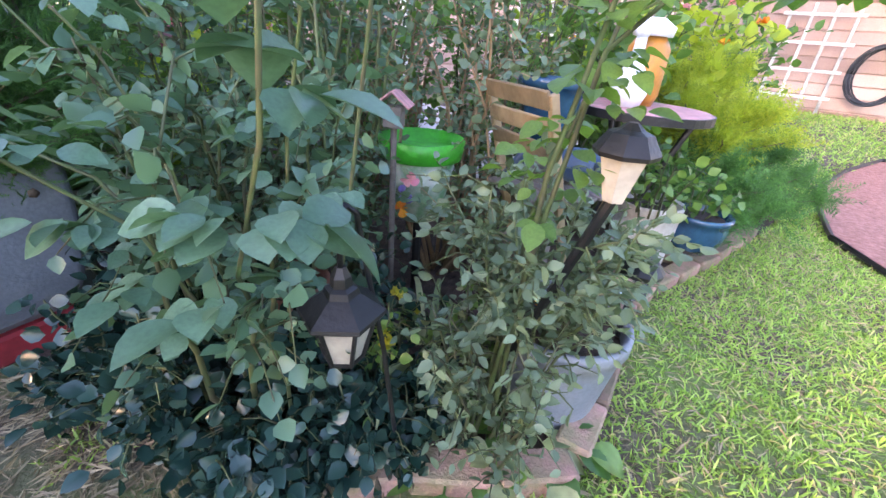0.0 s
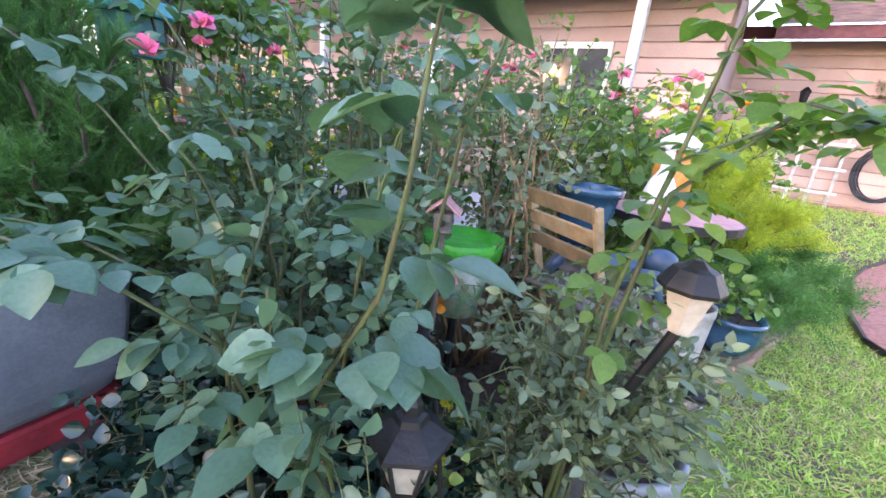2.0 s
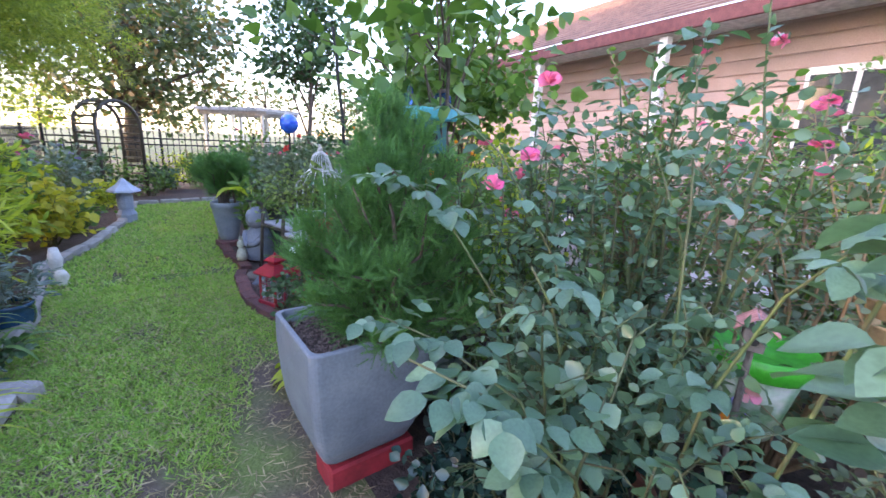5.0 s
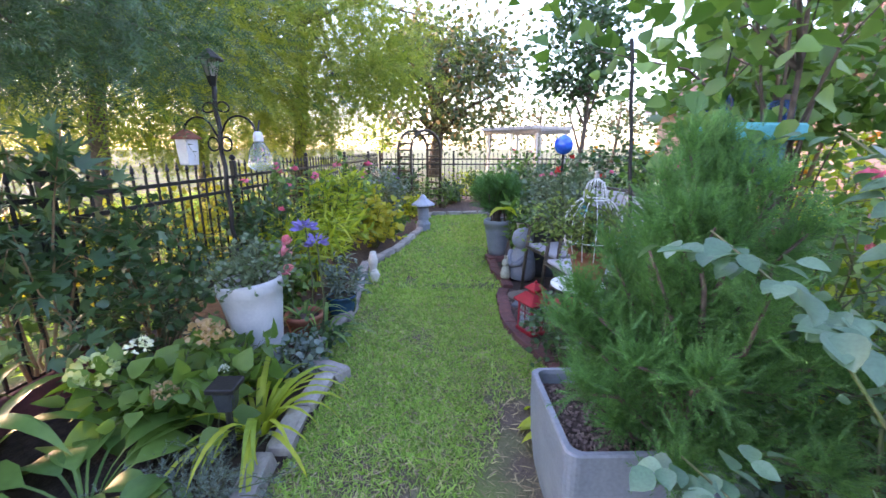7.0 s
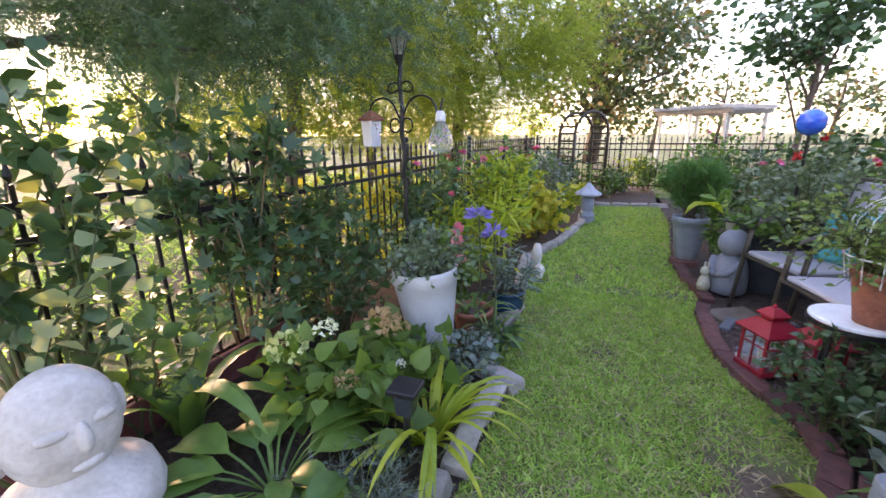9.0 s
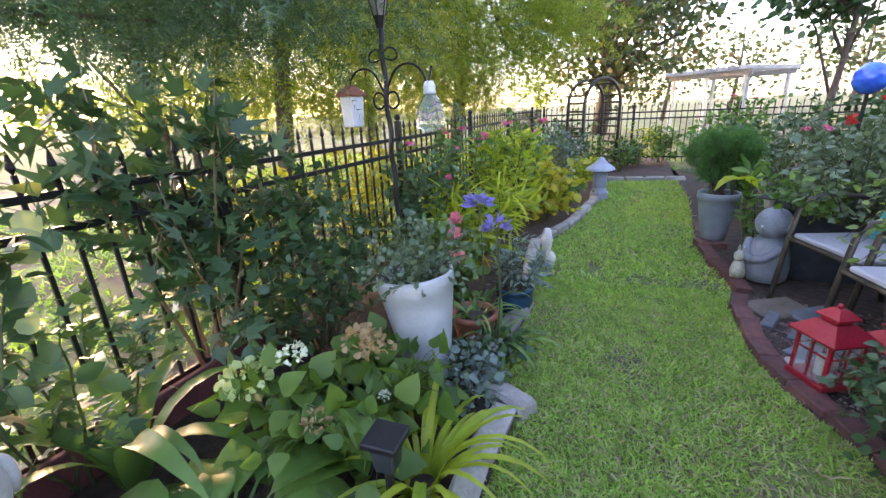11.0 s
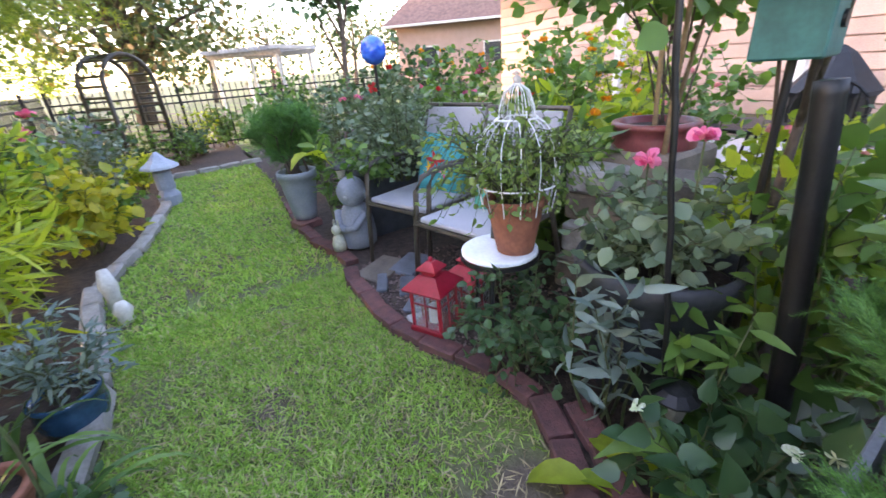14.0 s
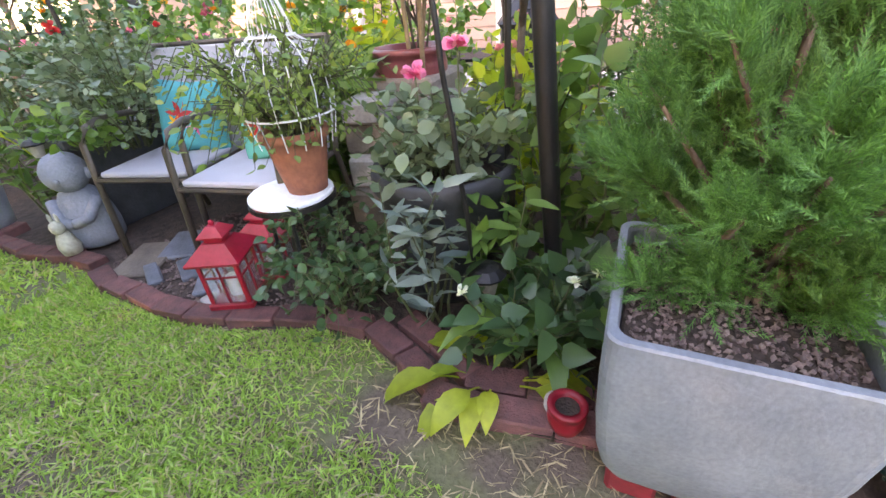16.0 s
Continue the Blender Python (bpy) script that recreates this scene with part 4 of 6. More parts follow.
statue("statue", [lathe([(0.13, 0), (0.155, 0.03), (0.16, 0.12), (0.15, 0.22), (0.13, 0.31), (0.10, 0.37), (0.06, 0.40)], 20), ball(0.135, 0.125, 0.13, -0.02, -0.01, 0.50, 20, 12),
                  ball(0.02, 0.03, 0.04, -0.02, -0.13, 0.48, 8, 6), ball(0.02, 0.03, 0.04, -0.02, 0.115, 0.48, 8, 6), ball(0.015, 0.02, 0.02, -0.148, -0.02, 0.48, 8, 6),
                  tube([(-0.06, -0.14, 0.33), (-0.15, -0.08, 0.22), (-0.17, 0.0, 0.2)], 0.035, 8), tube([(-0.06, 0.13, 0.33), (-0.15, 0.08, 0.22), (-0.17, 0.0, 0.2)], 0.035, 8)],
       STONEGREY, pose(0.91, 4.66, 0.03, 0, 0, 35) @ Matrix.Scale(0.87, 4), "rounded blue-grey stone seated figure statue")
statue("statue", [lathe([(0.05, 0), (0.06, 0.05), (0.045, 0.11), (0.03, 0.14)], 12), ball(0.04, 0.038, 0.045, -0.01, 0, 0.18, 12, 8), ball(0.012, 0.008, 0.035, 0, 0.02, 0.235, 8, 6), ball(0.012, 0.008, 0.035, 0, -0.02, 0.235, 8, 6)],
       CREAM, pose(0.73, 4.62, 0.05, 0, 0, 30) @ Matrix.Scale(0.91, 4), "small cream rabbit-like garden statue")


# ---- sling chairs with cushions ----
def chair(x, y, rz):
    ob = base("patio_chair", x, y, 0.02, rz, "bronze-framed patio chair with a grey sling seat", "chair", "patio chairs")
    # local: the chair looks along -x, its width runs along y
    part("seat", box(0.50, 0.50, 0.03, 0, 0, 0.45, 0.008), SLING, ob)
    part("backrest", moved(box(0.03, 0.50, 0.53, 0, 0, 0, 0.008), pose(0.26, 0, 0.47, 0, 15)), SLING, ob)
    for s in (-1, 1):
        yy = 0.28 * s
        part("front_leg", tube([(-0.29, yy, 0), (-0.25, yy, 0.45), (-0.23, yy, 0.62), (-0.18, yy, 0.69), (-0.08, yy, 0.715), (0.1, yy, 0.70), (0.31, yy, 0.66)], 0.016, 8), BRONZE, ob, "curved bronze leg and arm", smooth=True)
        part("back_leg", tube([(0.40, yy, 0), (0.27, yy, 0.45), (0.42, yy, 0.995)], 0.016, 8), BRONZE, ob, smooth=True)
        part("side_rail", tube([(-0.26, yy * 0.93, 0.445), (0.27, yy * 0.93, 0.445)], 0.015, 6), BRONZE, ob)
    part("crossbar", tube([(-0.255, -0.27, 0.44), (-0.255, 0.27, 0.44)], 0.013, 6), BRONZE, ob)
    part("top_rail", tube([(0.42, -0.28, 0.995), (0.42, 0.28, 0.995)], 0.014, 6), BRONZE, ob)
    return ob


c1 = chair(1.18, 4.08, 14)
c2 = chair(1.19, 3.48, 10)


def cushion(x, y, z, m, s, material, label):
    ob = base("cushion", x, y, z, 0, label, "cushion", "cushions on the chairs")
    ob.matrix_basis = Matrix.Translation((x, y, z)) @ m
    v, f = [], []
    n = 12
    for sgn in (1, -1):
        k = len(v)
        for j in range(n + 1):
            for i in range(n + 1):
                a, b = 2 * i / n - 1, 2 * j / n - 1
                pinch = 1 - 0.10 * (abs(a) ** 2 * (1 - abs(b)) + abs(b) ** 2 * (1 - abs(a)))
                th = 0.075 * max(0, (1 - a ** 4) * (1 - b ** 4)) ** 0.55
                v.append((sgn * th, a * s / 2 * pinch, b * s / 2 * pinch))
        for j in range(n):
            for i in range(n):
                q = (k + j * (n + 1) + i, k + j * (n + 1) + i + 1, k + (j + 1) * (n + 1) + i + 1, k + (j + 1) * (n + 1) + i)
                f.append(q if sgn > 0 else q[::-1])
    part("cover", (v, f), material, ob, smooth=True)
    rng = np.random.default_rng(3)
    for dy, dz, c, k in ((0.02, 0.02, P_RED, 0.07), (-0.05, -0.05, P_PINK, 0.05), (0.06, -0.03, P_ORANGE, 0.05)):
        d = np.stack([rng.uniform(-0.06, 0.06, 6), np.cos(np.arange(6) * 1.05), np.sin(np.arange(6) * 1.05)], 1)
        g = scatter(np.zeros((6, 3)), d, k, "lance", rng, 1.3, 0.0)
        part("printed_flower", ([(-0.078 + 0.1 * p[0] * 0, p[1] + dy, p[2] + dz) for p in g[0]], g[1]), c, ob)
    return ob


cushion(1.35, 4.06, 0.665, pose(0, 0, 0, 4, 16, 22), 0.40, TEAL, "turquoise square cushion with a printed red flower")
cushion(1.34, 3.49, 0.63, pose(0, 0, 0, -8, 22, 10), 0.34, MINT, "mint green cushion with pink printed flowers")


# ---- side table with potted fern in a wire cage ----
st = base("side_table", 0.94, 3.06, 0, 0, "small round side table with a white top and black legs", "table", s=1)
part("tabletop", lathe([(0.165, 0.485), (0.172, 0.49), (0.172, 0.502), (0.165, 0.507)], 28), WHITE, st)
part("rim", lathe([(0.170, 0.465), (0.177, 0.465), (0.177, 0.484), (0.170, 0.484)], 28, cap=False), BLACK, st)
for k in range(3):
    a = radians(215 + 120 * k)
    part("leg", tube([(0.14 * math.cos(a), 0.14 * math.sin(a), 0.47), (0.16 * math.cos(a), 0.16 * math.sin(a), 0.2), (0.2 * math.cos(a), 0.2 * math.sin(a), 0.0)], 0.009, 6), BLACK, st)
pot("flower_pot", 0.98, 3.0, 0.12, 0.245, TERRA, "terracotta pot standing tilted on the side table", 0.507, 0.66, 0.014)
cg = base("wire_cage", 0.98, 2.99, 0.7, 0, "white wire birdcage-shaped trellis over the potted fern", "wire cage", s=0.95)
for i in range(14):
    a = 2 * math.pi * i / 14
    pts = [(r * math.cos(a), r * math.sin(a), z) for r, z in ((0.15, 0), (0.17, 0.10), (0.18, 0.2), (0.17, 0.29), (0.12, 0.36), (0.075, 0.39), (0.07, 0.43), (0.05, 0.49), (0.008, 0.52))]
    part("wire", tube(pts, 0.0024, 5), WHITE, cg)
for r, z in ((0.175, 0.12), (0.085, 0.385)):
    part("hoop", tube(arc((0, 0, z), r, 0, 360, 28, "xy"), 0.004, 5), WHITE, cg)
part("finial", join(ball(0.018, 0.018, 0.018, 0, 0, 0.53, 8, 6), ball(0.01, 0.02, 0.01, 0.0, 0.01, 0.555, 8, 6)), PLASTER, cg)
shrub("fern", 0.98, 3.0, 0.504, 0.353, 0.034, "oval", L_FERN, "airy light green fern spilling over the terracotta pot", "fern", z=0.71, stems=30, side=10, seed=31, droop=0.6, upright=0.2, step=0.03, wide=0.7)
shrub("trailing_plant", 0.85, 2.817, 0.613, 0.283, 0.045, "oval", L_DARK, "dark green trailing shrub beside the side table", "shrub", stems=16, side=9, seed=32, droop=0.5, upright=0.3, step=0.035)

shrub("leafy_plant", 1.201, 2.487, 0.391, 0.317, 0.06, "oval", L_GREY, "grey-green leafy plant filling the charcoal pot", "plant", z=0.488, stems=16, side=8, seed=40, step=0.035)
# ---- right bed plants ----
pot("large_pot", 1.201, 2.487, 0.27, 0.582, DKGREY, "large charcoal pot among the plants", 0, 0.7, 0.02)
shrub("lily", 0.888, 2.426, 0.723, 0.153, 0.13, "lance", L_BLUE, "upright lily stem with narrow grey-green leaves", "lily", stems=6, side=0, seed=41, start=0.15, step=0.028, wide=0.8, upright=1.0)
shrub("lily", 1.043, 2.226, 0.621, 0.114, 0.12, "lance", L_GREEN, "narrow-leaved lily stem in the bed", "lily", stems=4, side=0, seed=42, start=0.2, step=0.03, upright=1.0)
fan("arum", 0.987, 1.951, 15, 0.565, L_GREEN, "tall glossy green strap-leaved clump", z=0.01, kind="blade", seed=43, upright=1.15, wide=0.8)
shrub("pentas", 0.82, 2.038, 0.442, 0.237, 0.085, "heart", L_DARK, "leafy dark green plant with white flower clusters", "plant", stems=12, side=6, seed=44, wide=0.8, step=0.05, flowers=(P_WHITE, 3, 0.022))
shrub("pentas", 1.042, 1.786, 0.373, 0.216, 0.09, "heart", L_BLUE, "low leafy grey-green plant under the juniper", "plant", stems=10, side=6, seed=45, wide=0.8)
fan("hosta", 0.682, 2.122, 15, 0.358, L_LIME, "yellow-green hosta drooping over the bricks", z=0.011, kind="paddle", seed=46, upright=0.6, wide=0.65)
shrub("tall_greenery", 1.361, 2.008, 1.188, 0.325, 0.08, "heart", L_GREEN, "tall leafy green plant behind the black post", "plant", stems=12, side=7, seed=47, step=0.06)
shrub("tall_greenery", 1.702, 2.303, 0.925, 0.361, 0.09, "oval", L_LIME, "bright yellow-green leafy shrub in evening light", "shrub", stems=12, side=8, seed=48)
for x, y, r, h, lab in ((0.95, 2.24, 0.009, 1.832, "thin black twisted garden stake"), (1.16, 2.0, 0.034, 1.188, "thick black post in the bed")):
    w_ = 0.25 * r if r < 0.03 else 0.0
    pts = [(w_ * math.cos(k), w_ * math.sin(k), h * k / 40) for k in range(41)]
    single("garden_stake", tube(pts, r, 8), BLACK, pose(x, y, 0, -5, -3), lab, "post", smooth=True)


def path_light(x, y, z, h, label, s=1.0, material=None):
    ob = base("path_light", x, y, z, 0, label, "garden light", "solar path lights")
    part("stake", tube([(0, 0, 0), (0, 0, h)], 0.010 * s, 6), BLACK, ob)
    part("lens", lathe([(0.028 * s, h), (0.045 * s, h + 0.075 * s)], 10), LAMPGLASS, ob)
    part("cap", lathe([(0.062 * s, h + 0.075 * s), (0.066 * s, h + 0.085 * s), (0.04 * s, h + 0.105 * s), (0.01, h + 0.112 * s)], 12), BLACK, ob)
    return ob


path_light(0.874, 2.202, 0, 0.227, "low black solar path light in the bed", 1.1)
path_light(0.893, 4.778, 0, 0.545, "solar light with a frosted lens beside the statue", 0.9)
# grey trough behind the chairs
tg = base("trough", 1.32, 4.86, 0, 0, "long charcoal resin trough planter behind the chairs", "planter", s=0.9)
part("trough_body", moved(box(0.72, 0.34, 0.66, 0, 0, 0, 0.02, 0.8), Matrix()), DKGREY, tg)
part("rim", join(box(0.78, 0.04, 0.06, 0, 0.18, 0.62, 0.008), box(0.78, 0.04, 0.06, 0, -0.18, 0.62, 0.008), box(0.04, 0.32, 0.06, 0.37, 0, 0.62, 0.008), box(0.04, 0.32, 0.06, -0.37, 0, 0.62, 0.008)), DKGREY, tg)
shrub("rose_shrub", 1.234, 4.454, 0.733, 0.428, 0.045, "oval", L_GREY, "dense grey-green shrub with a few red flowers in the trough", "shrub", z=0.517, stems=18, side=10, seed=51, step=0.035, flowers=(P_RED, 4, 0.03))
shrub("leafy_plant", 1.013, 4.451, 0.249, 0.191, 0.06, "oval", L_GREEN, "low green leaves at the trough's edge", "plant", z=0.55, stems=9, side=5, seed=52)
gl = base("gazing_globe", 1.308, 4.809, 0, 0, "cobalt blue glass gazing globe on a dark stake", "globe", s=0.83)
part("stake", tube([(0, 0, 0), (0, 0, 1.58)], 0.014, 8), BLACK, gl)
part("globe", ball(0.115, 0.115, 0.12, 0, 0, 1.69, 24, 14), COBALT, gl, smooth=True)
# far grey planter with grassy juniper
fp = pot("tall_pot", 0.77, 5.55, 0.165, 0.45, PLANTER, "tall tapered pale grey pot on red bricks", 0.061, 0.6, 0.01)
single("brick", box(0.22, 0.2, 0.07, bevel=0.006), BRICK, pose(0.74, 5.47, 0, 0, 0, 10), "red bricks under the tall grey pot", "bricks")
juniper("juniper", 0.76, 5.56, 0.47, 0.68, 0.32, "upright feathery green conifer in the tall pot", 9, 16, 40, size=0.13, kind="spray_small")
shrub("goldenrod", 0.958, 5.05, 0.86, 0.188, 0.13, "lance", L_GREEN, "tall narrow-leaved green stems beside the pot", "plant", stems=9, side=0, seed=53, start=0.1, step=0.03, upright=1.0)
fan("canna", 1.044, 5.131, 5, 0.632, L_LIME, "broad yellow-green canna leaves catching light", z=0.418, kind="paddle", seed=54, wide=0.8, upright=1.0)
for k, (x, y, h, r, mt, lf, kd, lab, fl) in enumerate((
        (1.671, 5.339, 1.28, 0.495, L_GREY, 0.05, "oval", "tall grey-green butterfly bush with pink spikes", (P_PINK, 4, 0.035)), (2.033, 4.533, 1.16, 0.495, L_GREEN, 0.07, "lance", "tall mixed green perennials with white flowers", (P_WHITE, 8, 0.04)),
        (1.583, 6.125, 1.36, 0.495, L_GREY, 0.05, "lance", "feathery grey-green shrub in the back bed", None), (2.518, 5.566, 1.2, 0.577, L_GREEN, 0.06, "oval", "green flowering shrub with pink blooms", (P_PINK, 7, 0.04)),
        (1.324, 7.041, 1.2, 0.495, L_DARK, 0.05, "oval", "dark green rounded shrub by the lawn", None), (1.652, 8.063, 1.44, 0.66, L_GREEN, 0.06, "oval", "tall green shrub near the far fence", (P_PINK, 3, 0.04)),
        (1.924, 3.699, 1.038, 0.378, L_GREEN, 0.16, "lance", "broad strap-leaved green lilies with white flowers", (P_WHITE, 7, 0.05)), (2.505, 3.854, 1.08, 0.412, L_LIME, 0.15, "lance", "yellow-green tropical leaves with orange flowers", (P_ORANGE, 6, 0.04)),
        (3.061, 4.723, 1.04, 0.495, L_GREEN, 0.08, "oval", "green shrub with orange and red flowers", (P_RED, 7, 0.035)), (2.133, 6.659, 1.52, 0.66, L_DARK, 0.06, "oval", "tall dark shrub in the back bed", None))):
    shrub("garden_shrub", x, y, h, r, lf * 1.25, kd, mt, lab, "shrub", stems=15, side=10, seed=60 + k, flowers=fl, step=0.048)
# stone blocks, maroon pot with slender trunks
sb = base("stone_blocks", 1.832, 2.903, 0, 10, "stacked rough grey-brown stone blocks", "stone blocks", s=0.89)
for k, (dx, dy, dz, sx, sy, sz) in enumerate(((0, 0, 0, 0.5, 0.9, 0.24), (0.04, 0.05, 0.24, 0.45, 0.8, 0.2), (0.1, 0.12, 0.44, 0.42, 0.72, 0.2), (-0.05, -0.22, 0.64, 0.3, 0.26, 0.16), (0.02, 0.3, 0.64, 0.36, 0.3, 0.14))):
    part("block", box(sx, sy, sz, dx, dy, dz, 0.02), (FLAG, STONE, FLAG, GREYWOOD, STONE)[k], sb)
pot("urn", 2.156, 3.093, 0.209, 0.279, MAROON, "maroon glazed pot on the stone ledge", 0.623, 0.6, 0.025, 0.05)
single("pedestal", box(0.5, 0.5, 0.76, bevel=0.02), FLAG, pose(2.156, 3.093, 0), "stone pedestal under the maroon pot", "pedestal")
tree("potted_tree", 2.156, 3.093, 1.93, 0.633, 1.804, 0.422, L_GREEN, 0.075, "slender multi-stemmed tree in the maroon pot", 2200, trunk=0.02, limbs=10, seed=71, clumps=26)
for k, (dx, dy) in enumerate(((-0.25, -0.55), (-0.2, -0.2), (0.2, -0.6))):
    single("sapling_trunk", tube([(0, 0, 0), (0.03 + dx * 0.1, dy * 0.1, 0.6), (dx * 0.6, dy * 0.3, 1.5), (dx, dy * 0.6, 2.3)], 0.018, 7, 0.008), CANE, pose(2.0 + 0.1 * k, 3.0 + 0.08 * k, 0), "smooth tan crape myrtle trunk", "trunk", smooth=True)
for x, y, h in ((1.305, 2.624, 0.891), (1.399, 2.48, 0.983)):
    ob = base("zinnia", x, y, 0, 0, "bright pink flower on a thin stem", "flower", "pink flowers")
    part("stem", tube([(0, 0, 0), (0.02, 0.01, h * 0.5), (0, 0, h - 0.01)], 0.004, 5), STEM, ob)
    part("blossom", bloom(np.random.default_rng(int(h * 100)), 0.05, 22, 0.25), P_PINK, ob, at=Matrix.Translation((0, 0, h - 0.01)))
# patio things
gr = base("covered_grill", 4.445, 2.94, 0.048, 0, "black kettle grill under a pointed cover on the patio", "grill", s=0.8)
part("cover", lathe([(0.34, 0.5), (0.36, 0.95), (0.40, 1.0), (0.12, 1.35), (0.02, 1.42)], 8), BLACK, gr)
for k in range(4):
    part("leg", tube([(0.28 * math.cos(k * 1.57 + .7), 0.28 * math.sin(k * 1.57 + .7), 0), (0.24 * math.cos(k * 1.57 + .7), 0.24 * math.sin(k * 1.57 + .7), 0.55)], 0.015, 6), BLACK, gr)
pot("flower_pot", 4.24, 2.282, 0.169, 0.272, TERRA, "terracotta pot on the patio", 0.048)


def wire_chair(x, y, rz):
    ob = base("wire_chair", x, y, 0.06, rz, "black wrought-iron patio chair", "chair", "iron patio chairs")
    part("seat", lathe([(0.22, 0.44), (0.23, 0.45), (0.22, 0.46)], 18), BLACK, ob)
    for k in range(4):
        a = radians(45 + 90 * k)
        part("leg", tube([(0.19 * math.cos(a), 0.19 * math.sin(a), 0.44), (0.23 * math.cos(a), 0.23 * math.sin(a), 0)], 0.011, 6), BLACK, ob)
    part("back_hoop", tube([(p[0] + 0.2, p[1], p[2]) for p in arc((0, 0, 0.72), 0.21, -20, 200, 16, "yz")], 0.011, 6), BLACK, ob)
    for k in range(7):
        yy = -0.15 + 0.05 * k
        part("bar", tube([(0.2, yy, 0.46), (0.2, yy, 0.72 + math.sqrt(max(0.0, 0.044 - yy * yy)))], 0.006, 5), BLACK, ob)
    return ob


wc = wire_chair(3.475, 2.672, 20)
copy_thing(wc, pose(3.9, 4.1, 0.06, 0, 0, -60))
tb = base("patio_table", 3.95, 3.196, 0.048, 0, "round black iron patio table", "table", s=0.8)
part("tabletop", lathe([(0.5, 0.70), (0.51, 0.71), (0.51, 0.73), (0.5, 0.735)], 28), BLACK, tb)
for k in range(3):
    a = radians(30 + 120 * k)
    part("leg", tube([(0.1 * math.cos(a), 0.1 * math.sin(a), 0.7), (0.3 * math.cos(a), 0.3 * math.sin(a), 0)], 0.014, 6), BLACK, tb)
# teal birdhouse on a post, hanging blue jars
bh = base("birdhouse", 1.33, 2.26, 0, 6, "teal wooden birdhouse on a slim post", "birdhouse", s=1.0)
part("post", tube([(0, 0, 0), (0, 0, 1.22)], 0.012, 8), BLACK, bh)
part("house_body", box(0.2, 0.17, 0.18, 0, 0, 1.22, 0.006), TEALD, bh)
part("roof", join(box(0.30, 0.24, 0.065, 0, 0, 1.40, 0.01)), TEALP, bh, "bright teal flat roof")
part("entrance_hole", lathe([(0.022, 0), (0.022, 0.012)], 14), BLACK, bh, at=pose(0, -0.083, 1.31, 90))
for x, y, z in ((1.30, 2.44, 1.49), (1.52, 2.36, 1.46)):
    ob = base("glass_jar", x, y, z, 0, "blue glass jar upside down among the branches", "jar", "blue jars")
    part("jar_body", lathe([(0.044, 0), (0.054, 0.012), (0.054, 0.09), (0.036, 0.108), (0.032, 0.112)], 18), BLUEGLASS, ob, smooth=True)
    part("lid", lathe([(0.034, 0.108), (0.034, 0.132)], 16), BRONZE, ob)
    part("hanger", tube([(0, 0, 0.132), (0.02, 0.0, 0.32)], 0.004, 5), BLACK, ob)
tree("young_tree", 1.409, 2.274, 2.586, 0.669, 2.006, 0.669, L_GREEN, 0.095, "slender young tree with broad green leaves", 620, "heart", 0.022, 14, 73, (-0.1, 0.0), 34, clump_r=0.3)

# ---- left bed along the fence ----
statue("statue", [ball(0.125, 0.14, 0.175, 0, 0, 0.43, 24, 18), ball(0.026, 0.02, 0.05, -0.118, 0.0, 0.43, 10, 8), ball(0.02, 0.04, 0.012, -0.105, 0, 0.345, 10, 6), ball(0.03, 0.042, 0.018, -0.098, 0.055, 0.465, 10, 6), ball(0.03, 0.042, 0.018, -0.098, -0.055, 0.465, 10, 6),
                  ball(0.02, 0.025, 0.06, 0.01, 0.14, 0.42, 8, 8), ball(0.02, 0.025, 0.06, 0.01, -0.14, 0.42, 8, 8), lathe([(0.16, 0), (0.19, 0.04), (0.21, 0.16), (0.19, 0.23), (0.10, 0.28), (0.075, 0.33)], 22)], PLASTER, pose(-1.778, 1.449, 0.0, 0, 0, 172) @ Matrix.Scale(1.22, 4) @ Matrix.Scale(0.9, 4), "white plaster serene head statue among leaves")
shrub("variegated_shrub", -2.162, 1.579, 1.75, 0.463, 0.085, "oval", L_DARK, "leafy shrub with cream-edged leaves near the fence", "shrub", stems=14, side=8, seed=81, step=0.05, start=0.5)
shrub("variegated_shrub", -2.032, 1.503, 1.724, 0.41, 0.085, "oval", L_PALE, "cream and green variegated leaves", "shrub", stems=6, side=5, seed=82, step=0.08, start=0.6)
fan("leafy_greens", -1.349, 1.814, 26, 0.479, L_GREEN, "large ribbed green basal leaves by the path", z=0.012, kind="paddle", seed=83, upright=0.75, wide=0.85)
fan("leafy_greens", -1.136, 1.567, 16, 0.379, L_GREEN, "broad green basal leaves near the stones", z=0.012, kind="paddle", seed=84, upright=0.7, wide=0.8)


def hydrangea(x, y, seed, heads):
    ob = shrub("hydrangea", x, y, 0.42, 0.34, 0.11, "heart", L_ROSEL, "hydrangea with large green leaves and fading flower heads", "hydrangea", stems=13, side=7, seed=seed, step=0.06, wide=0.9, upright=0.4)
    rng = np.random.default_rng(seed)
    for dx, dy, dz, c, s in heads:
        n = 60
        d = rng.normal(size=(n, 3))
        d[:, 2] = np.abs(d[:, 2]) * 0.8
        d /= np.linalg.norm(d, axis=1, keepdims=True)
        g = scatter(d * s, d + rng.normal(size=(n, 3)) * 0.8, s * 0.45, "petal", rng, 1.2, 0.1)
        part("flower_head", g, c, ob, at=Matrix.Translation((dx, dy, dz)))


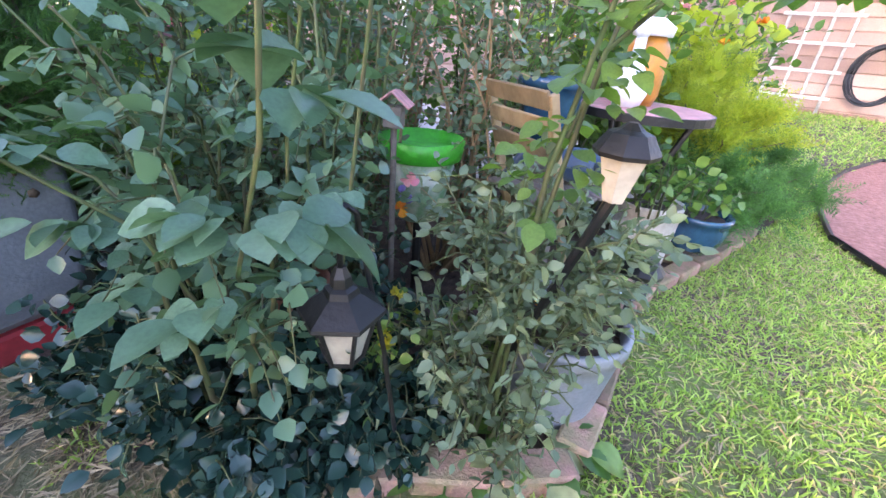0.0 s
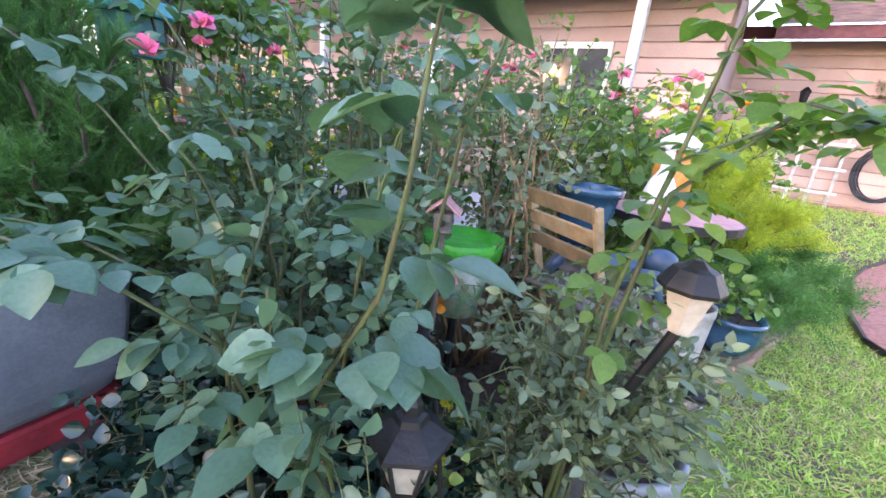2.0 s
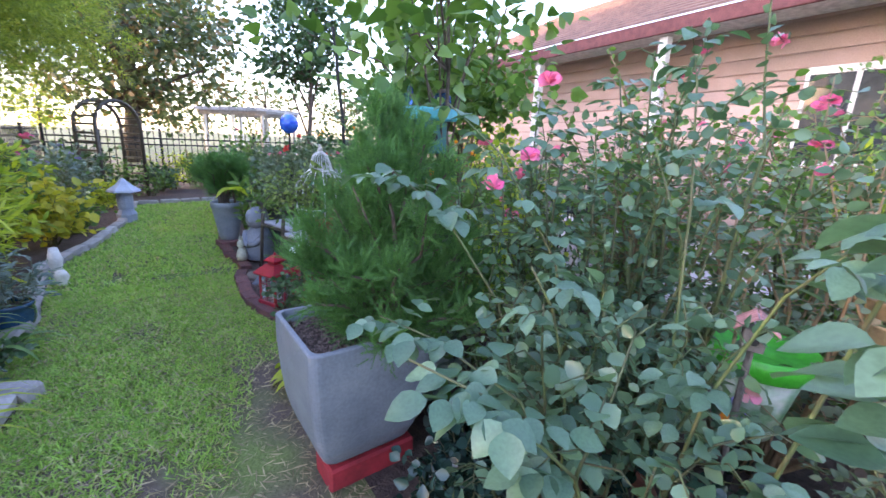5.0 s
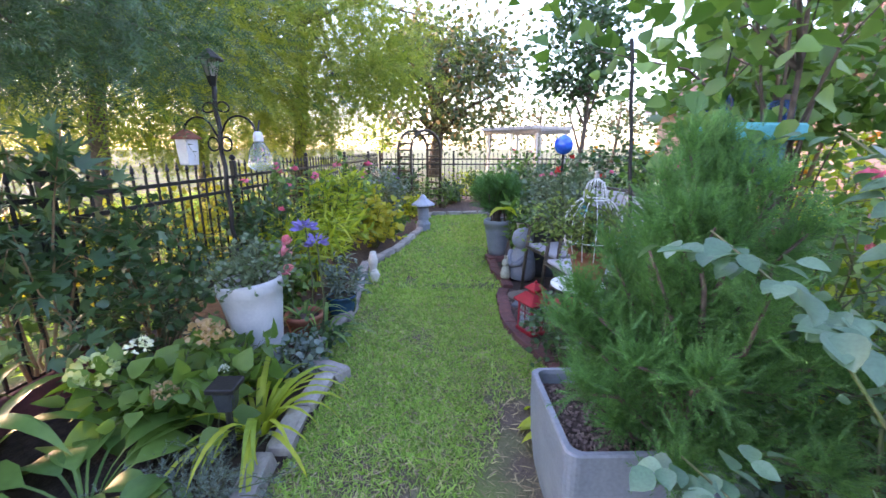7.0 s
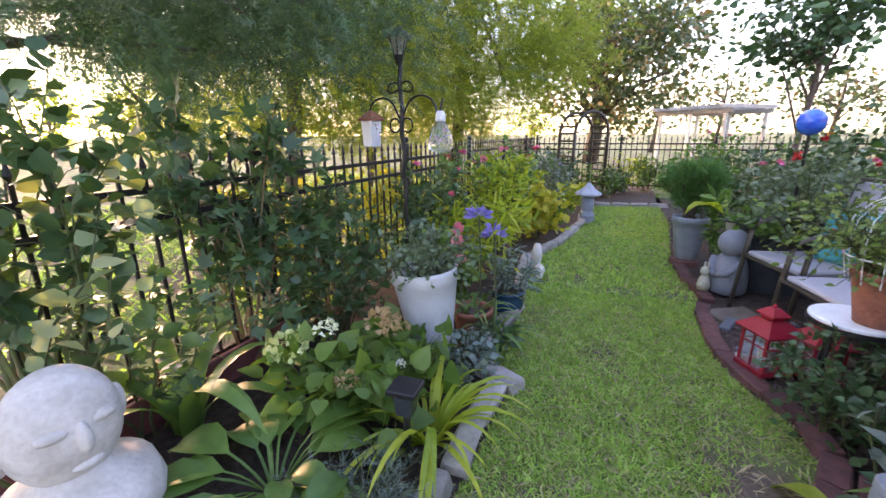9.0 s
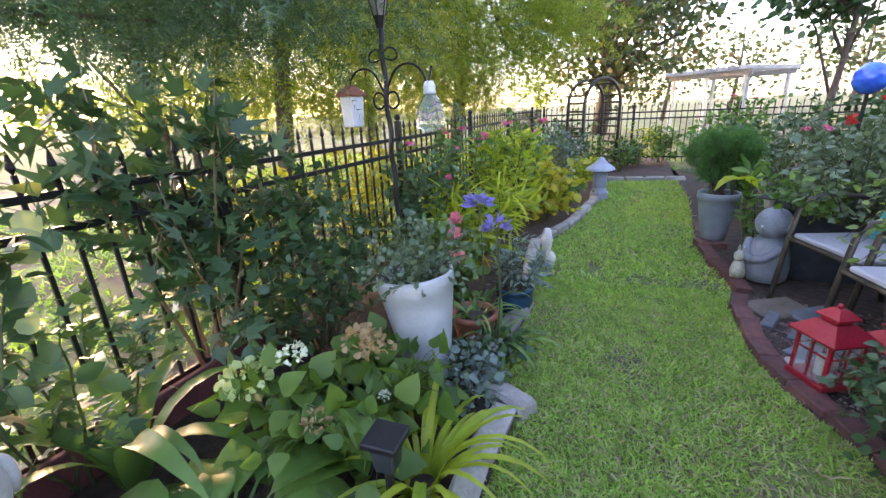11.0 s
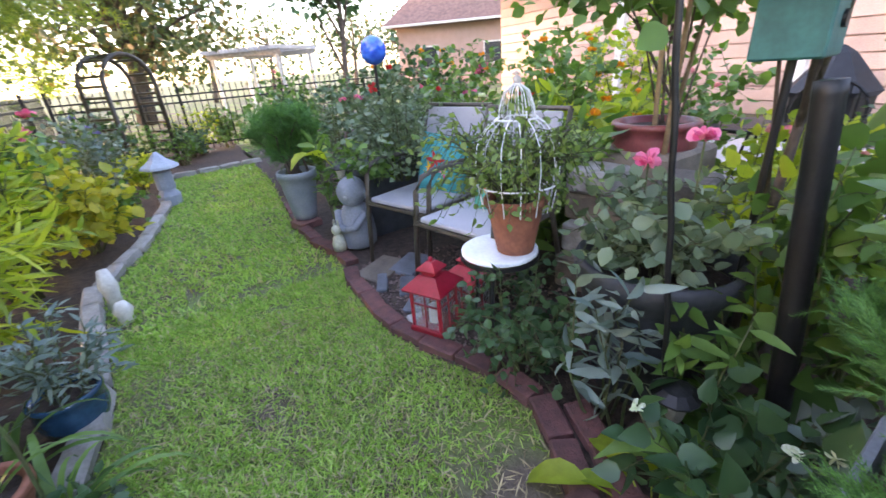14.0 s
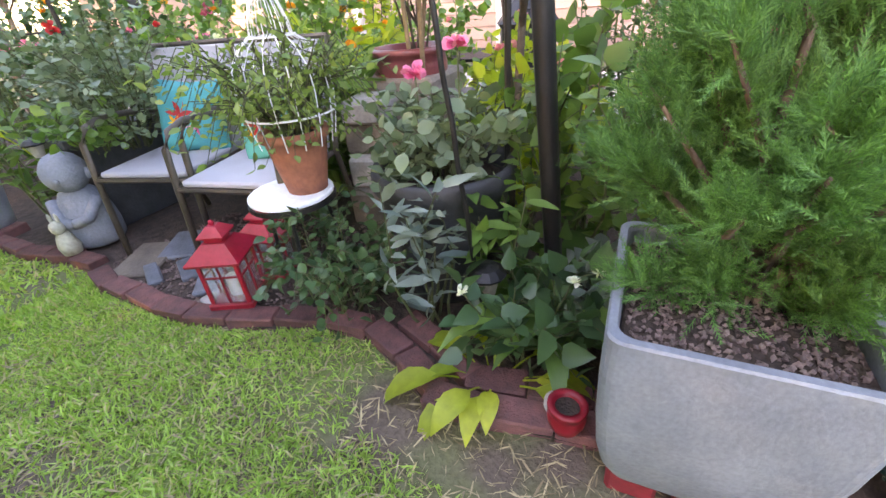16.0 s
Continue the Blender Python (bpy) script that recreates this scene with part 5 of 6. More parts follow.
hydrangea(-1.384, 2.288, 85, ((-0.02, 0.02, 0.44, P_WHITE, 0.045), (-0.16, -0.10, 0.36, P_GREENW, 0.075), (0.18, 0.20, 0.42, P_BROWN, 0.065), (0.16, -0.12, 0.28, P_BROWN, 0.045), (-0.22, 0.08, 0.34, P_GREENW, 0.05)))
hydrangea(-1.142, 2.448, 86, ((0.0, 0.05, 0.40, P_BROWN, 0.06), (0.1, -0.1, 0.30, P_WHITE, 0.02)))
fan("daylily", -0.867, 2.26, 46, 0.521, L_LIME, "arching bright green daylily clump at the edge", z=0.012, kind="strap", seed=87, upright=0.85, wide=0.75, spread=0.05)
sl = base("path_light", -0.905, 2.096, 0, 0, "square black solar path light leaning in the bed", "garden light", "solar path lights", s=1.15)
part("stake", tube([(0, 0, 0), (0, 0, 0.22)], 0.013, 6), BLACK, sl)
part("lamp_body", box(0.075, 0.075, 0.09, 0, 0, 0.22, 0.004, 0.75), DKGLASS, sl)
part("cap", box(0.105, 0.105, 0.022, 0, 0, 0.31, 0.004), BLACK, sl)
shrub("silver_groundcover", -0.923, 1.843, 0.161, 0.298, 0.05, "spray_small", L_BLUE, "low silvery feathery groundcover", "groundcover", stems=26, side=6, seed=88, step=0.025, upright=0.2)
shrub("silver_groundcover", -0.873, 2.76, 0.25, 0.244, 0.045, "oval", L_BLUE, "low grey-green herb by the stones", "plant", stems=14, side=6, seed=89, step=0.03)
shrub("silver_groundcover", -0.801, 3.071, 0.225, 0.197, 0.045, "oval", L_DARK, "dark low plant between the stones", "plant", stems=12, side=6, seed=90, step=0.03)
# tall hibiscus with lobed leaves
hb = shrub("hibiscus", -2.137, 2.543, 1.727, 0.442, 0.135, "palm", L_DARK, "tall shrub of dark lobed leaves on pale stems", "shrub", stems=10, side=9, seed=91, stem_mat=CANE, step=0.06, start=0.42, droop=0.4, upright=0.9, per=2)
shrub("hibiscus", -1.987, 3.253, 1.235, 0.4, 0.11, "palm", L_DARK, "dark lobed-leaved shrub against the fence", "shrub", stems=9, side=8, seed=92, stem_mat=CANE, step=0.07, start=0.3, per=2)
shrub("fence_shrub", -1.794, 2.972, 0.892, 0.379, 0.07, "oval", L_DARK, "dark green shrub at the foot of the fence", "shrub", stems=12, side=8, seed=93)
shrub("fence_shrub", -2.124, 1.894, 1.01, 0.331, 0.09, "palm", L_DARK, "dark leafy climber on the fence", "shrub", stems=8, side=7, seed=94)
fan("iris", -1.945, 1.955, 9, 0.781, L_GREEN, "tall sword-shaped iris leaves by the fence", z=0.013, kind="strap", seed=95, upright=1.25, wide=1.6)
# white fluted pot with herbs, terracotta and blue pots
pot("flower_pot", -1.09, 2.92, 0.185, 0.57, WHITE, "tall white glazed pot leaning slightly to one side", 0.02, 0.6, 0.006, n=40, tilt=-5)
shrub("herb", -1.13, 2.92, 0.304, 0.299, 0.035, "oval", L_GREY, "grey-green herbs growing in the white pot", "herb", z=0.5, stems=18, side=8, seed=96, step=0.03)
pot("flower_pot", -0.934, 3.259, 0.126, 0.226, TERRA, "terracotta pot with strap-leaved plant", 0, 0.7, 0.012)
fan("spider_plant", -0.934, 3.259, 16, 0.307, L_GREEN, "green and white striped strap leaves in the terracotta pot", z=0.18, kind="strap", seed=97, upright=0.7, wide=0.9)
pot("flower_pot", -0.785, 3.756, 0.117, 0.187, BLUEG, "dark blue glazed pot at the bed's edge", 0, 0.75, 0.01, 0.02)
shrub("herb", -0.785, 3.756, 0.351, 0.192, 0.06, "lance", L_BLUE, "silvery narrow-leaved herb in the blue pot", "herb", z=0.154, stems=16, side=6, seed=98, step=0.03)


def agapanthus(x, y, h, seed, c, lab, n=12, leaves=True, hs=0.075):
    rng = np.random.default_rng(seed)
    ob = fan("agapanthus", x, y, 14 if leaves else 5, 0.42, L_GREEN, lab, "flower", 0.01, "strap", 0.9, seed, 0.9)
    part("stem", tube([(0, 0, 0), (0.02, 0, h * 0.5), (0.0, 0, h)], 0.006, 5), STEM, ob)
    d = rng.normal(size=(42, 3))
    d[:, 2] = np.abs(d[:, 2]) * 0.7 - 0.1
    d /= np.linalg.norm(d, axis=1, keepdims=True)
    part("flower_head", scatter(d * hs * 0.45, d, hs * 0.75, "lance", rng, 1.6, 0.2), c, ob, at=Matrix.Translation((0, 0, h)))


agapanthus(-0.79, 3.199, 0.736, 101, P_PURPLE, "violet-blue agapanthus flower on a tall stem")
agapanthus(-0.966, 3.534, 0.776, 102, P_PURPLE, "pale violet agapanthus going over", hs=0.085)
for k, (x, y, h) in enumerate(((-1.072, 3.408, 0.618), (-1.036, 3.3, 0.519), (-1.106, 3.536, 0.673))):
    ob = base("phlox", x, y, 0, 0, "salmon pink flower cluster on a leafy stem", "flower", "pink flowers by the fence")
    part("stem", tube([(0, 0, 0), (0.01, 0.01, h * 0.6), (0, 0, h)], 0.004, 5), STEM, ob)
    part("blossom", bloom(np.random.default_rng(k + 5), 0.055, 30, 0.8), P_ROSE, ob, at=Matrix.Translation((0, 0, h)))
for k, (x, y, h, r, mt, lf, kd, lab, fl) in enumerate((
        (-1.267, 3.702, 0.696, 0.331, L_GREEN, 0.06, "oval", "green leafy perennials under the lamp post", None),
        (-1.675, 4.344, 1.116, 0.354, L_DARK, 0.06, "oval", "dark rose bush by the fence", (P_PINK, 3, 0.035)),
        (-1.244, 4.425, 0.869, 0.364, L_LIME, 0.20, "strap", "yellow-green iris leaves by the fence", None),
        (-1.678, 5.196, 1.463, 0.343, L_GREEN, 0.05, "oval", "climbing rose against the fence with pink blooms", (P_PINK, 5, 0.045)),
        (-1.186, 5.403, 1.234, 0.408, L_LIME, 0.10, "lance", "tall lime-green lilies by the fence", None),
        (-1.224, 6.009, 1.404, 0.418, L_GREEN, 0.06, "oval", "rose bush with pink and lilac blooms", (P_PINK, 6, 0.05)),
        (-0.876, 6.199, 0.778, 0.346, L_YELLOW, 0.09, "oval", "golden yellow foliage shrub in the border", None),
        # lime leaves here stand for low sun on the shrub
        (-1.283, 6.83, 1.072, 0.387, L_LIME, 0.08, "oval", "shrub by the fence with sunlight painted into its yellow-green", None),
        (-0.708, 6.811, 0.471, 0.279, L_GREEN, 0.06, "oval", "low green border plants with white flowers", (P_WHITE, 5, 0.03)),
        (-0.763, 7.683, 1.13, 0.402, L_BLUE, 0.05, "oval", "rounded silvery olive shrub in the border", None),
        (-1.043, 8.617, 1.058, 0.394, L_GREEN, 0.06, "oval", "green shrub by the fence", (P_PURPLE, 4, 0.04)),
        (-0.469, 8.669, 0.504, 0.296, L_LIME, 0.06, "oval", "low yellow-green border shrub", None),
        (-0.828, 9.522, 0.91, 0.419, L_DARK, 0.06, "oval", "dark green shrub near the arch", None),
        (0.341, 10.907, 0.64, 0.412, L_DARK, 0.07, "oval", "dark green plants in the end bed", None), (1.074, 11.546, 0.88, 0.412, L_GREEN, 0.07, "oval", "green shrub at the end fence", (P_WHITE, 4, 0.04)),
        (-0.89, 11.729, 1.04, 0.495, L_DARK, 0.07, "oval", "dark shrub behind the arch", None))):
    shrub("border_shrub", x, y, h, r, lf * 1.15, kd, mt, lab, "shrub", stems=14, side=9, seed=110 + k, flowers=fl, step=0.045)
# shrubs added for the glow behind the fence; leaf colour carries the backlight
for kk, (x, y, h) in enumerate(((-2.404, 4.471, 1.208), (-2.434, 5.786, 1.294), (-2.64, 3.573, 1.146))):
    shrub("sunlit_shrub", x, y, h, 0.4, 0.07, "oval", L_YELLOW, "shrub added just beyond the fence, backlight painted into its yellow leaves", "shrub", stems=12, side=8, seed=125 + kk, step=0.05)
# lamp post with scrolls, hanging lantern and bulb
lp = base("lamp_post", -1.56, 3.68, 0, -18, "twisted black iron lamp post with scrolled arms", "lamp post", s=1.1)
TOP = Vector((-0.04, 0.0, 1.66))
pole = [tuple(Vector((TOP.x * k / 30 + 0.006 * math.cos(k * 1.3), 0.006 * math.sin(k * 1.3), TOP.z * k / 30))) for k in range(31)]
part("pole", tube(pole, 0.016, 7), BLACK, lp, smooth=True)
for s in (-1, 1):
    cx = TOP.x
    part("arm", tube([(cx, 0, 1.30)] + [(cx + s * 0.17 - s * 0.13 * math.cos(radians(a)), 0, 1.34 + 0.11 * math.sin(radians(a))) for a in range(20, 181, 16)] + [(cx + s * 0.31, 0, 1.32)], 0.007, 6), BLACK, lp, smooth=True)
    part("scroll", tube([(cx + s * (0.01 + 0.05 * (1 - math.cos(radians(a)))), 0, 1.50 + 0.05 * math.sin(radians(a)) * (1 - a / 500)) for a in range(0, 380, 20)], 0.006, 6), BLACK, lp, smooth=True)
    part("scroll", tube([(cx + s * (0.01 + 0.045 * (1 - math.cos(radians(a)))), 0, 1.27 - 0.045 * math.sin(radians(a))) for a in range(0, 360, 20)], 0.006, 6), BLACK, lp, smooth=True)
part("lamp_glass", lathe([(0.03, 1.70), (0.055, 1.80)], 6), LAMPGLASS, lp, at=pose(TOP.x, 0, 0))
part("lamp_frame", join(lathe([(0.02, 1.64), (0.035, 1.70)], 6), *[tube([(0.032 * math.cos(k * 1.047), 0.032 * math.sin(k * 1.047), 1.70), (0.058 * math.cos(k * 1.047), 0.058 * math.sin(k * 1.047), 1.80)], 0.004, 5) for k in range(6)]), BLACK, lp, at=pose(TOP.x, 0, 0))
part("lamp_roof", lathe([(0.085, 1.80), (0.085, 1.808), (0.04, 1.845), (0.01, 1.87)], 8), BLACK, lp, at=pose(TOP.x, 0, 0))
hl = base("hanging_lantern", -1.83, 3.665, 1.245, -18, "small white lantern with a copper roof hanging from the post", "lantern", s=1.1)
part("lantern_body", box(0.10, 0.10, 0.17, 0, 0, 0, 0.006, 0.85), WHITE, hl)
part("roof", lathe([(0.09, 0.17), (0.09, 0.18), (0.03, 0.225), (0.01, 0.235)], 4, turn=math.pi / 4), TERRA, hl)
part("hook", tube([(0, 0, 0.235), (0, 0, 0.27)], 0.004, 5), BLACK, hl)
bl = base("hanging_bulb", -1.22, 3.467, 1.215, 0, "large clear glass bulb-shaped solar lamp hanging by a strap", "hanging lamp", s=1.1)
gb = part("glass", lathe([(0.03, 0.0), (0.07, 0.02), (0.078, 0.05), (0.062, 0.12), (0.035, 0.17), (0.028, 0.18)], 20), CLEAR, bl, smooth=True)
gb.visible_shadow = False
part("screw_cap", lathe([(0.029, 0.18), (0.031, 0.19), (0.028, 0.20), (0.031, 0.21), (0.028, 0.22), (0.02, 0.24)], 16), WHITE, bl, smooth=True)
part("strap", tube([(0, 0, 0.24), (0.005, 0.03, 0.31)], 0.006, 6), BLACK, bl)
# flower statue, pagoda, arch
pgd = base("pagoda", -0.22, 7.5, 0, 0, "pale blue-grey ceramic pagoda lantern", "garden ornament", s=0.95)
part("tier", lathe([(0.12, 0), (0.13, 0.12), (0.08, 0.2)], 12), STONEGREY, pgd)
part("tier", lathe([(0.10, 0.2), (0.10, 0.4), (0.07, 0.45)], 12), STONEGREY, pgd)
part("roof", lathe([(0.21, 0.45), (0.20, 0.48), (0.10, 0.55), (0.02, 0.64)], 6), STONEGREY, pgd)
for x, y, h in ((-0.69, 4.895, 0.269), (-0.637, 4.661, 0.125)):
    single("garden_ornament", lathe([(0.05, 0), (0.04, 0.3 * h), (0.055, 0.6 * h), (0.03, h)], 12), PLASTER, pose(x, y, 0.0), "small white garden ornament at the edge", "ornament", smooth=True)
ar = base("garden_arch", -0.37, 10.05, 0, 43, "weathered dark metal garden arch with ladder sides at the path's end", "garden arch", s=0.74)
for yy in (-0.3, 0.3):
    part("hoop", tube([(-0.58, yy, 0), (-0.58, yy, 1.78)] + [(p[0], yy, p[2]) for p in arc((0, 0, 1.78), 0.58, 180, 0, 14)] + [(0.58, yy, 0)], 0.045, 7), BRONZE, ar, smooth=True)
for xx in (-0.58, 0.58):
    for k in range(9):
        part("rung", tube([(xx, -0.3, 0.2 + 0.2 * k), (xx, 0.3, 0.2 + 0.2 * k)], 0.03, 5), BRONZE, ar)
for k in range(5):
    a = radians(20 + 35 * k)
    part("rung", tube([(0.58 * math.cos(a), -0.3, 1.78 + 0.58 * math.sin(a)), (0.58 * math.cos(a), 0.3, 1.78 + 0.58 * math.sin(a))], 0.03, 5), BRONZE, ar)

for kk in range(4):
    x, y, h = ((-0.374, 10.174, 0.8), (-1.068, 10.853, 1.28), (0.159, 10.156, 0.64), (0.558, 11.207, 0.96))[kk]
    shrub("arch_climber", x, y, h, 0.4, 0.06, "oval", (L_GREEN, L_DARK, L_GREEN, L_LIME)[kk], "leafy green climber growing by the arch", "climber", stems=10, side=8, seed=310 + kk, step=0.06)
# ---- trees ----
tree("cypress_tree", -5.371, 7.091, 7.823, 3.3, 4.172, 2.4, L_CYPRESS, 0.42, "bald cypress with drooping feathery foliage over the fence", 11000, "spray_small", 0.16, 18, 131, (0.4, 0), 110, drop=0.5, clump_r=0.2)
tree("cypress_tree", -3.833, 11.93, 8.446, 3.4, 4.571, 2.9, L_CYPRESS, 0.45, "tall feathery cypress beyond the fence", 11000, "spray_small", 0.2, 18, 132, (0.3, 0), 110, drop=0.5, clump_r=0.2)
tree("cypress_tree", -8.393, 15.711, 8.213, 3.4, 4.722, 2.6, L_CYPRESS, 0.5, "sunlit cypress farther along the fence", 7000, "spray_small", 0.2, 16, 133, (0, 0), 80, drop=0.4, clump_r=0.2)
tree("oak_tree", -0.138, 21.143, 7.517, 3.9, 4.475, 3.0, L_OAK, 0.22, "large spreading oak with reddish-brown leaf tips", 9000, "oval", 0.35, 20, 134, (0, 0), 130, clump_r=0.16)
tree("pear_tree", 3.16, 10.157, 4.72, 0.866, 3.44, 1.32, L_DARK, 0.13, "upright ornamental pear tree", 2200, "oval", 0.07, 14, 135, (0, 0), 60, clump_r=0.24)
for i in range(4):
    x, y = ((-4.607, 8.682), (-7.275, 6.994), (-3.677, 11.256), (-8.54, 10.058))[i]
    tree("young_cypress", x, y, 3.4, 1.5, 1.95, 1.0, L_CYPRESS, 0.3, "yellow-green feathery young cypress beyond the fence", 2600, "spray_small", 0.05, 12, 150 + i, (0.1, 0), 50, drop=0.3, clump_r=0.24)
tree("overhanging_tree", -6.617, 6.089, 4.11, 1.25, 2.683, 0.75, L_DARK, 0.16, "dark feathery tree leaning over the fence", 8000, "spray_small", 0.09, 16, 138, (1.6, -1.6), 90, drop=0.4, clump_r=0.22)
tree("overhanging_tree", -4.96, -0.154, 3.78, 1.6, 2.205, 0.36, L_DARK, 0.16, "dark feathery branches hanging overhead", 9000, "spray_small", 0.09, 16, 136, (2.7, 4.0), 120, drop=0.4, clump_r=0.22)
rng = np.random.default_rng(77)
# largely assumed treeline, added so the low sun leaves the garden in shade
for i in range(16):
    a = radians(-8 - 108 * i / 15)
    d = rng.uniform(34, 46)
    tree("far_tree", d * math.sin(a), d * math.cos(a) + 4, rng.uniform(3.6, 6.0), rng.uniform(1.8, 2.8), 2.7, 1.6, L_OAK if i % 2 else L_CYPRESS, 0.30, "distant tree added to block the low sun", 800, "chip", 0.15, 6, 140 + i, clumps=22, clump_r=0.28)
for i in range(9):
    tree("far_tree", 4 + 4.5 * i, 34 + 3 * math.sin(i * 2.0), 6.0, 2.6, 3.0, 2.0, L_OAK, 0.32, "distant tree behind the houses", 700, "chip", 0.15, 6, 170 + i, clumps=22, clump_r=0.28)
for i in range(7):
    tree("far_tree", -9 + 6 * i, -14 + 2 * math.sin(i * 2.0), 6.0, 2.8, 3.2, 2.2, L_OAK, 0.34, "tree behind the garden's near end", 600, "chip", 0.15, 6, 190 + i, clumps=22, clump_r=0.28)

# ---- rose bed ----


def rose_cane(x, y, pts, label, leaves, seed, flowers=0, size=0.062, material=None, r=0.0045):
    """One arching cane with compound leaves, each leaflet a piece of its own."""
    rng = np.random.default_rng(seed)
    ob = base("rose_cane", x, y, 0, 0, label, "rose", "rose canes", s=1.13)
    P = [Vector(p) for p in pts]
    part("cane", tube(P, r, 7, r * 0.4), STEM, ob, smooth=True)
    meshes = []
    for k in range(3):
        v, f = SHAPES["fine"]
        meshes.append(mesh_of("leaf", [(a, b * (0.9 + 0.1 * k), c - 0.06 * k * a * a) for a, b, c in v], f, material or L_ROSE, True))
    n = len(P) - 1
    for i in range(leaves):
        t = rng.uniform(0.25, 1.0) * n
        j = min(int(t), n - 1)
        p = P[j].lerp(P[j + 1], t - j)
        a = rng.uniform(0, 360)
        rl = rng.uniform(0.05, 0.11)
        d = Vector((math.cos(radians(a)), math.sin(radians(a)), rng.uniform(-0.2, 0.5))).normalized()
        for q, off in ((1.0, 0), (0.72, 55), (0.72, -55), (0.4, 60), (0.4, -60)):
            c = p + d * rl * q
            m = Matrix.Translation(c) @ Euler((rng.uniform(-0.5, 0.5), rng.uniform(-0.1, 0.6), radians(a + off))).to_matrix().to_4x4() @ Matrix.Scale(size * (1.0 if q == 1 else 0.8) * rng.uniform(0.75, 1.2), 4)
            part("leaflet", meshes[i % 3], None, ob, at=m)
    for i in range(flowers):
        part("rose_flower", bloom(rng, 0.035, 26, 0.9), P_PINK, ob, at=Matrix.Translation(P[-1] + Vector(rng.normal(size=3) * 0.04)))
    return ob


# the cane that stands close to the camera, and others behind it
rose_cane(0.695, 0.399, [(0, 0, 0), (0.0, 0.0, 0.3), (-0.08, -0.02, 0.57), (-0.14, -0.17, 0.80), (-0.15, -0.20, 0.92), (-0.15, -0.21, 1.02), (-0.12, -0.21, 1.12)], "tall green rose cane with large grey-green leaves", 17, 201, 0, 0.078)
rose_cane(0.718, 0.481, [(0, 0, 0), (-0.05, 0.03, 0.35), (-0.14, 0.06, 0.62), (-0.28, 0.12, 0.78), (-0.36, 0.22, 0.82)], "arching rose cane leaning over the path", 13, 202, 0, 0.06)
rose_cane(0.765, 0.622, [(0, 0, 0), (-0.03, 0.05, 0.4), (-0.14, 0.10, 0.65), (-0.24, 0.26, 0.74), (-0.28, 0.42, 0.74)], "rose cane reaching towards the planter", 14, 203, 0, 0.055)
k = 0
for x, y, dx, dy, h, n, fl in ((0.84, 0.395, 0.0, -0.15, 1.368, 14, 0), (0.956, 0.744, -0.1, 0.2, 1.233, 14, 0), (0.856, 0.858, -0.15, 0.15, 1.081, 14, 0), (1.109, 0.624, 0.1, 0.1, 1.454, 13, 0),
                              (1.013, 0.99, 0.05, 0.1, 1.259, 13, 1), (1.166, 0.871, 0.1, 0.1, 1.36, 13, 0), (0.799, 0.711, -0.1, 0.0, 0.936, 13, 0), (0.824, 0.533, -0.02, -0.1, 1.048, 13, 0)):
    k += 1
    rose_cane(x, y, [(0, 0, 0), (dx * 0.2, dy * 0.2, h * 0.35), (dx * 0.6, dy * 0.7, h * 0.7), (dx * 1.3, dy * 1.4, h * 0.9), (dx * 2.0, dy * 2.1, h)], "upright rose cane with dusty green leaves", n, 210 + k, fl, 0.05)
rose_cane(0.989, 0.056, [(0, 0, 0), (0.02, -0.06, 0.6), (0.04, -0.10, 0.9), (0.06, -0.24, 1.05), (0.1, -0.38, 1.02)], "rose branch with lighter yellow-green leaves overhanging the lawn", 24, 230, 0, 0.045, L_ROSEL, 0.006)
rose_cane(1.095, 0.077, [(0, 0, 0), (0.02, -0.04, 0.6), (0.04, -0.12, 0.95), (0.10, -0.28, 1.04), (0.16, -0.44, 1.0)], "drooping rose branch over the lawn's edge", 24, 231, 0, 0.042, L_ROSEL, 0.006)
rose_cane(1.02, 0.02, [(0, 0, 0), (0.0, -0.02, 0.7), (0.0, -0.10, 1.15), (0.02, -0.2, 1.3)], "rose branch with pink flowers against the sky", 22, 232, 3, 0.048, L_ROSEL, 0.006)
for kk, (x, y, h, r, lab, mt) in enumerate(((1.422, 0.838, 1.413, 0.408, "dense dusty rose bush", L_ROSE), (1.835, 0.584, 1.314, 0.434, "rose bush with red blooms", L_GREY), (1.215, 1.163, 1.232, 0.399, "leafy rose bush behind the planter", L_ROSE), (1.802, 1.181, 1.446, 0.491, "tall green shrub behind the roses", L_GREEN),
                                         (2.38, 0.665, 1.453, 0.46, "tall leafy shrub by the bench", L_GREEN), (2.382, 1.428, 1.431, 0.519, "green shrub in the middle bed", L_GREEN), (1.345, 1.536, 1.193, 0.339, "bright green shrub beside the juniper", L_GREEN), (3.153, 0.67, 1.52, 0.603, "shrub near the house", L_GREEN), (2.878, 1.825, 1.462, 0.543, "tall shrub near the patio", L_DARK))):
    shrub("rose_bush", x, y, h * 1.25, r, 0.036, "oval", mt, lab, "rose bush", stems=18, side=12, seed=240 + kk, step=0.034, flowers=(P_PINK, 3, 0.032), stem_mat=CANE if kk % 2 else STEM)
for kk, (x, y, h, r, lf, mt, st) in enumerate(((0.784, 0.579, 1.19, 0.309, 0.042, L_ROSE, 10), (0.98, 0.863, 1.219, 0.346, 0.04, L_ROSE, 12))):
    shrub("rose_bush", x, y, h, r, lf, "oval", mt, "leafy rose bush with arching thorny stems", "rose bush", stems=st, side=11, seed=320 + kk, step=0.032, stem_mat=STEM, start=0.45, droop=0.35, upright=0.5)
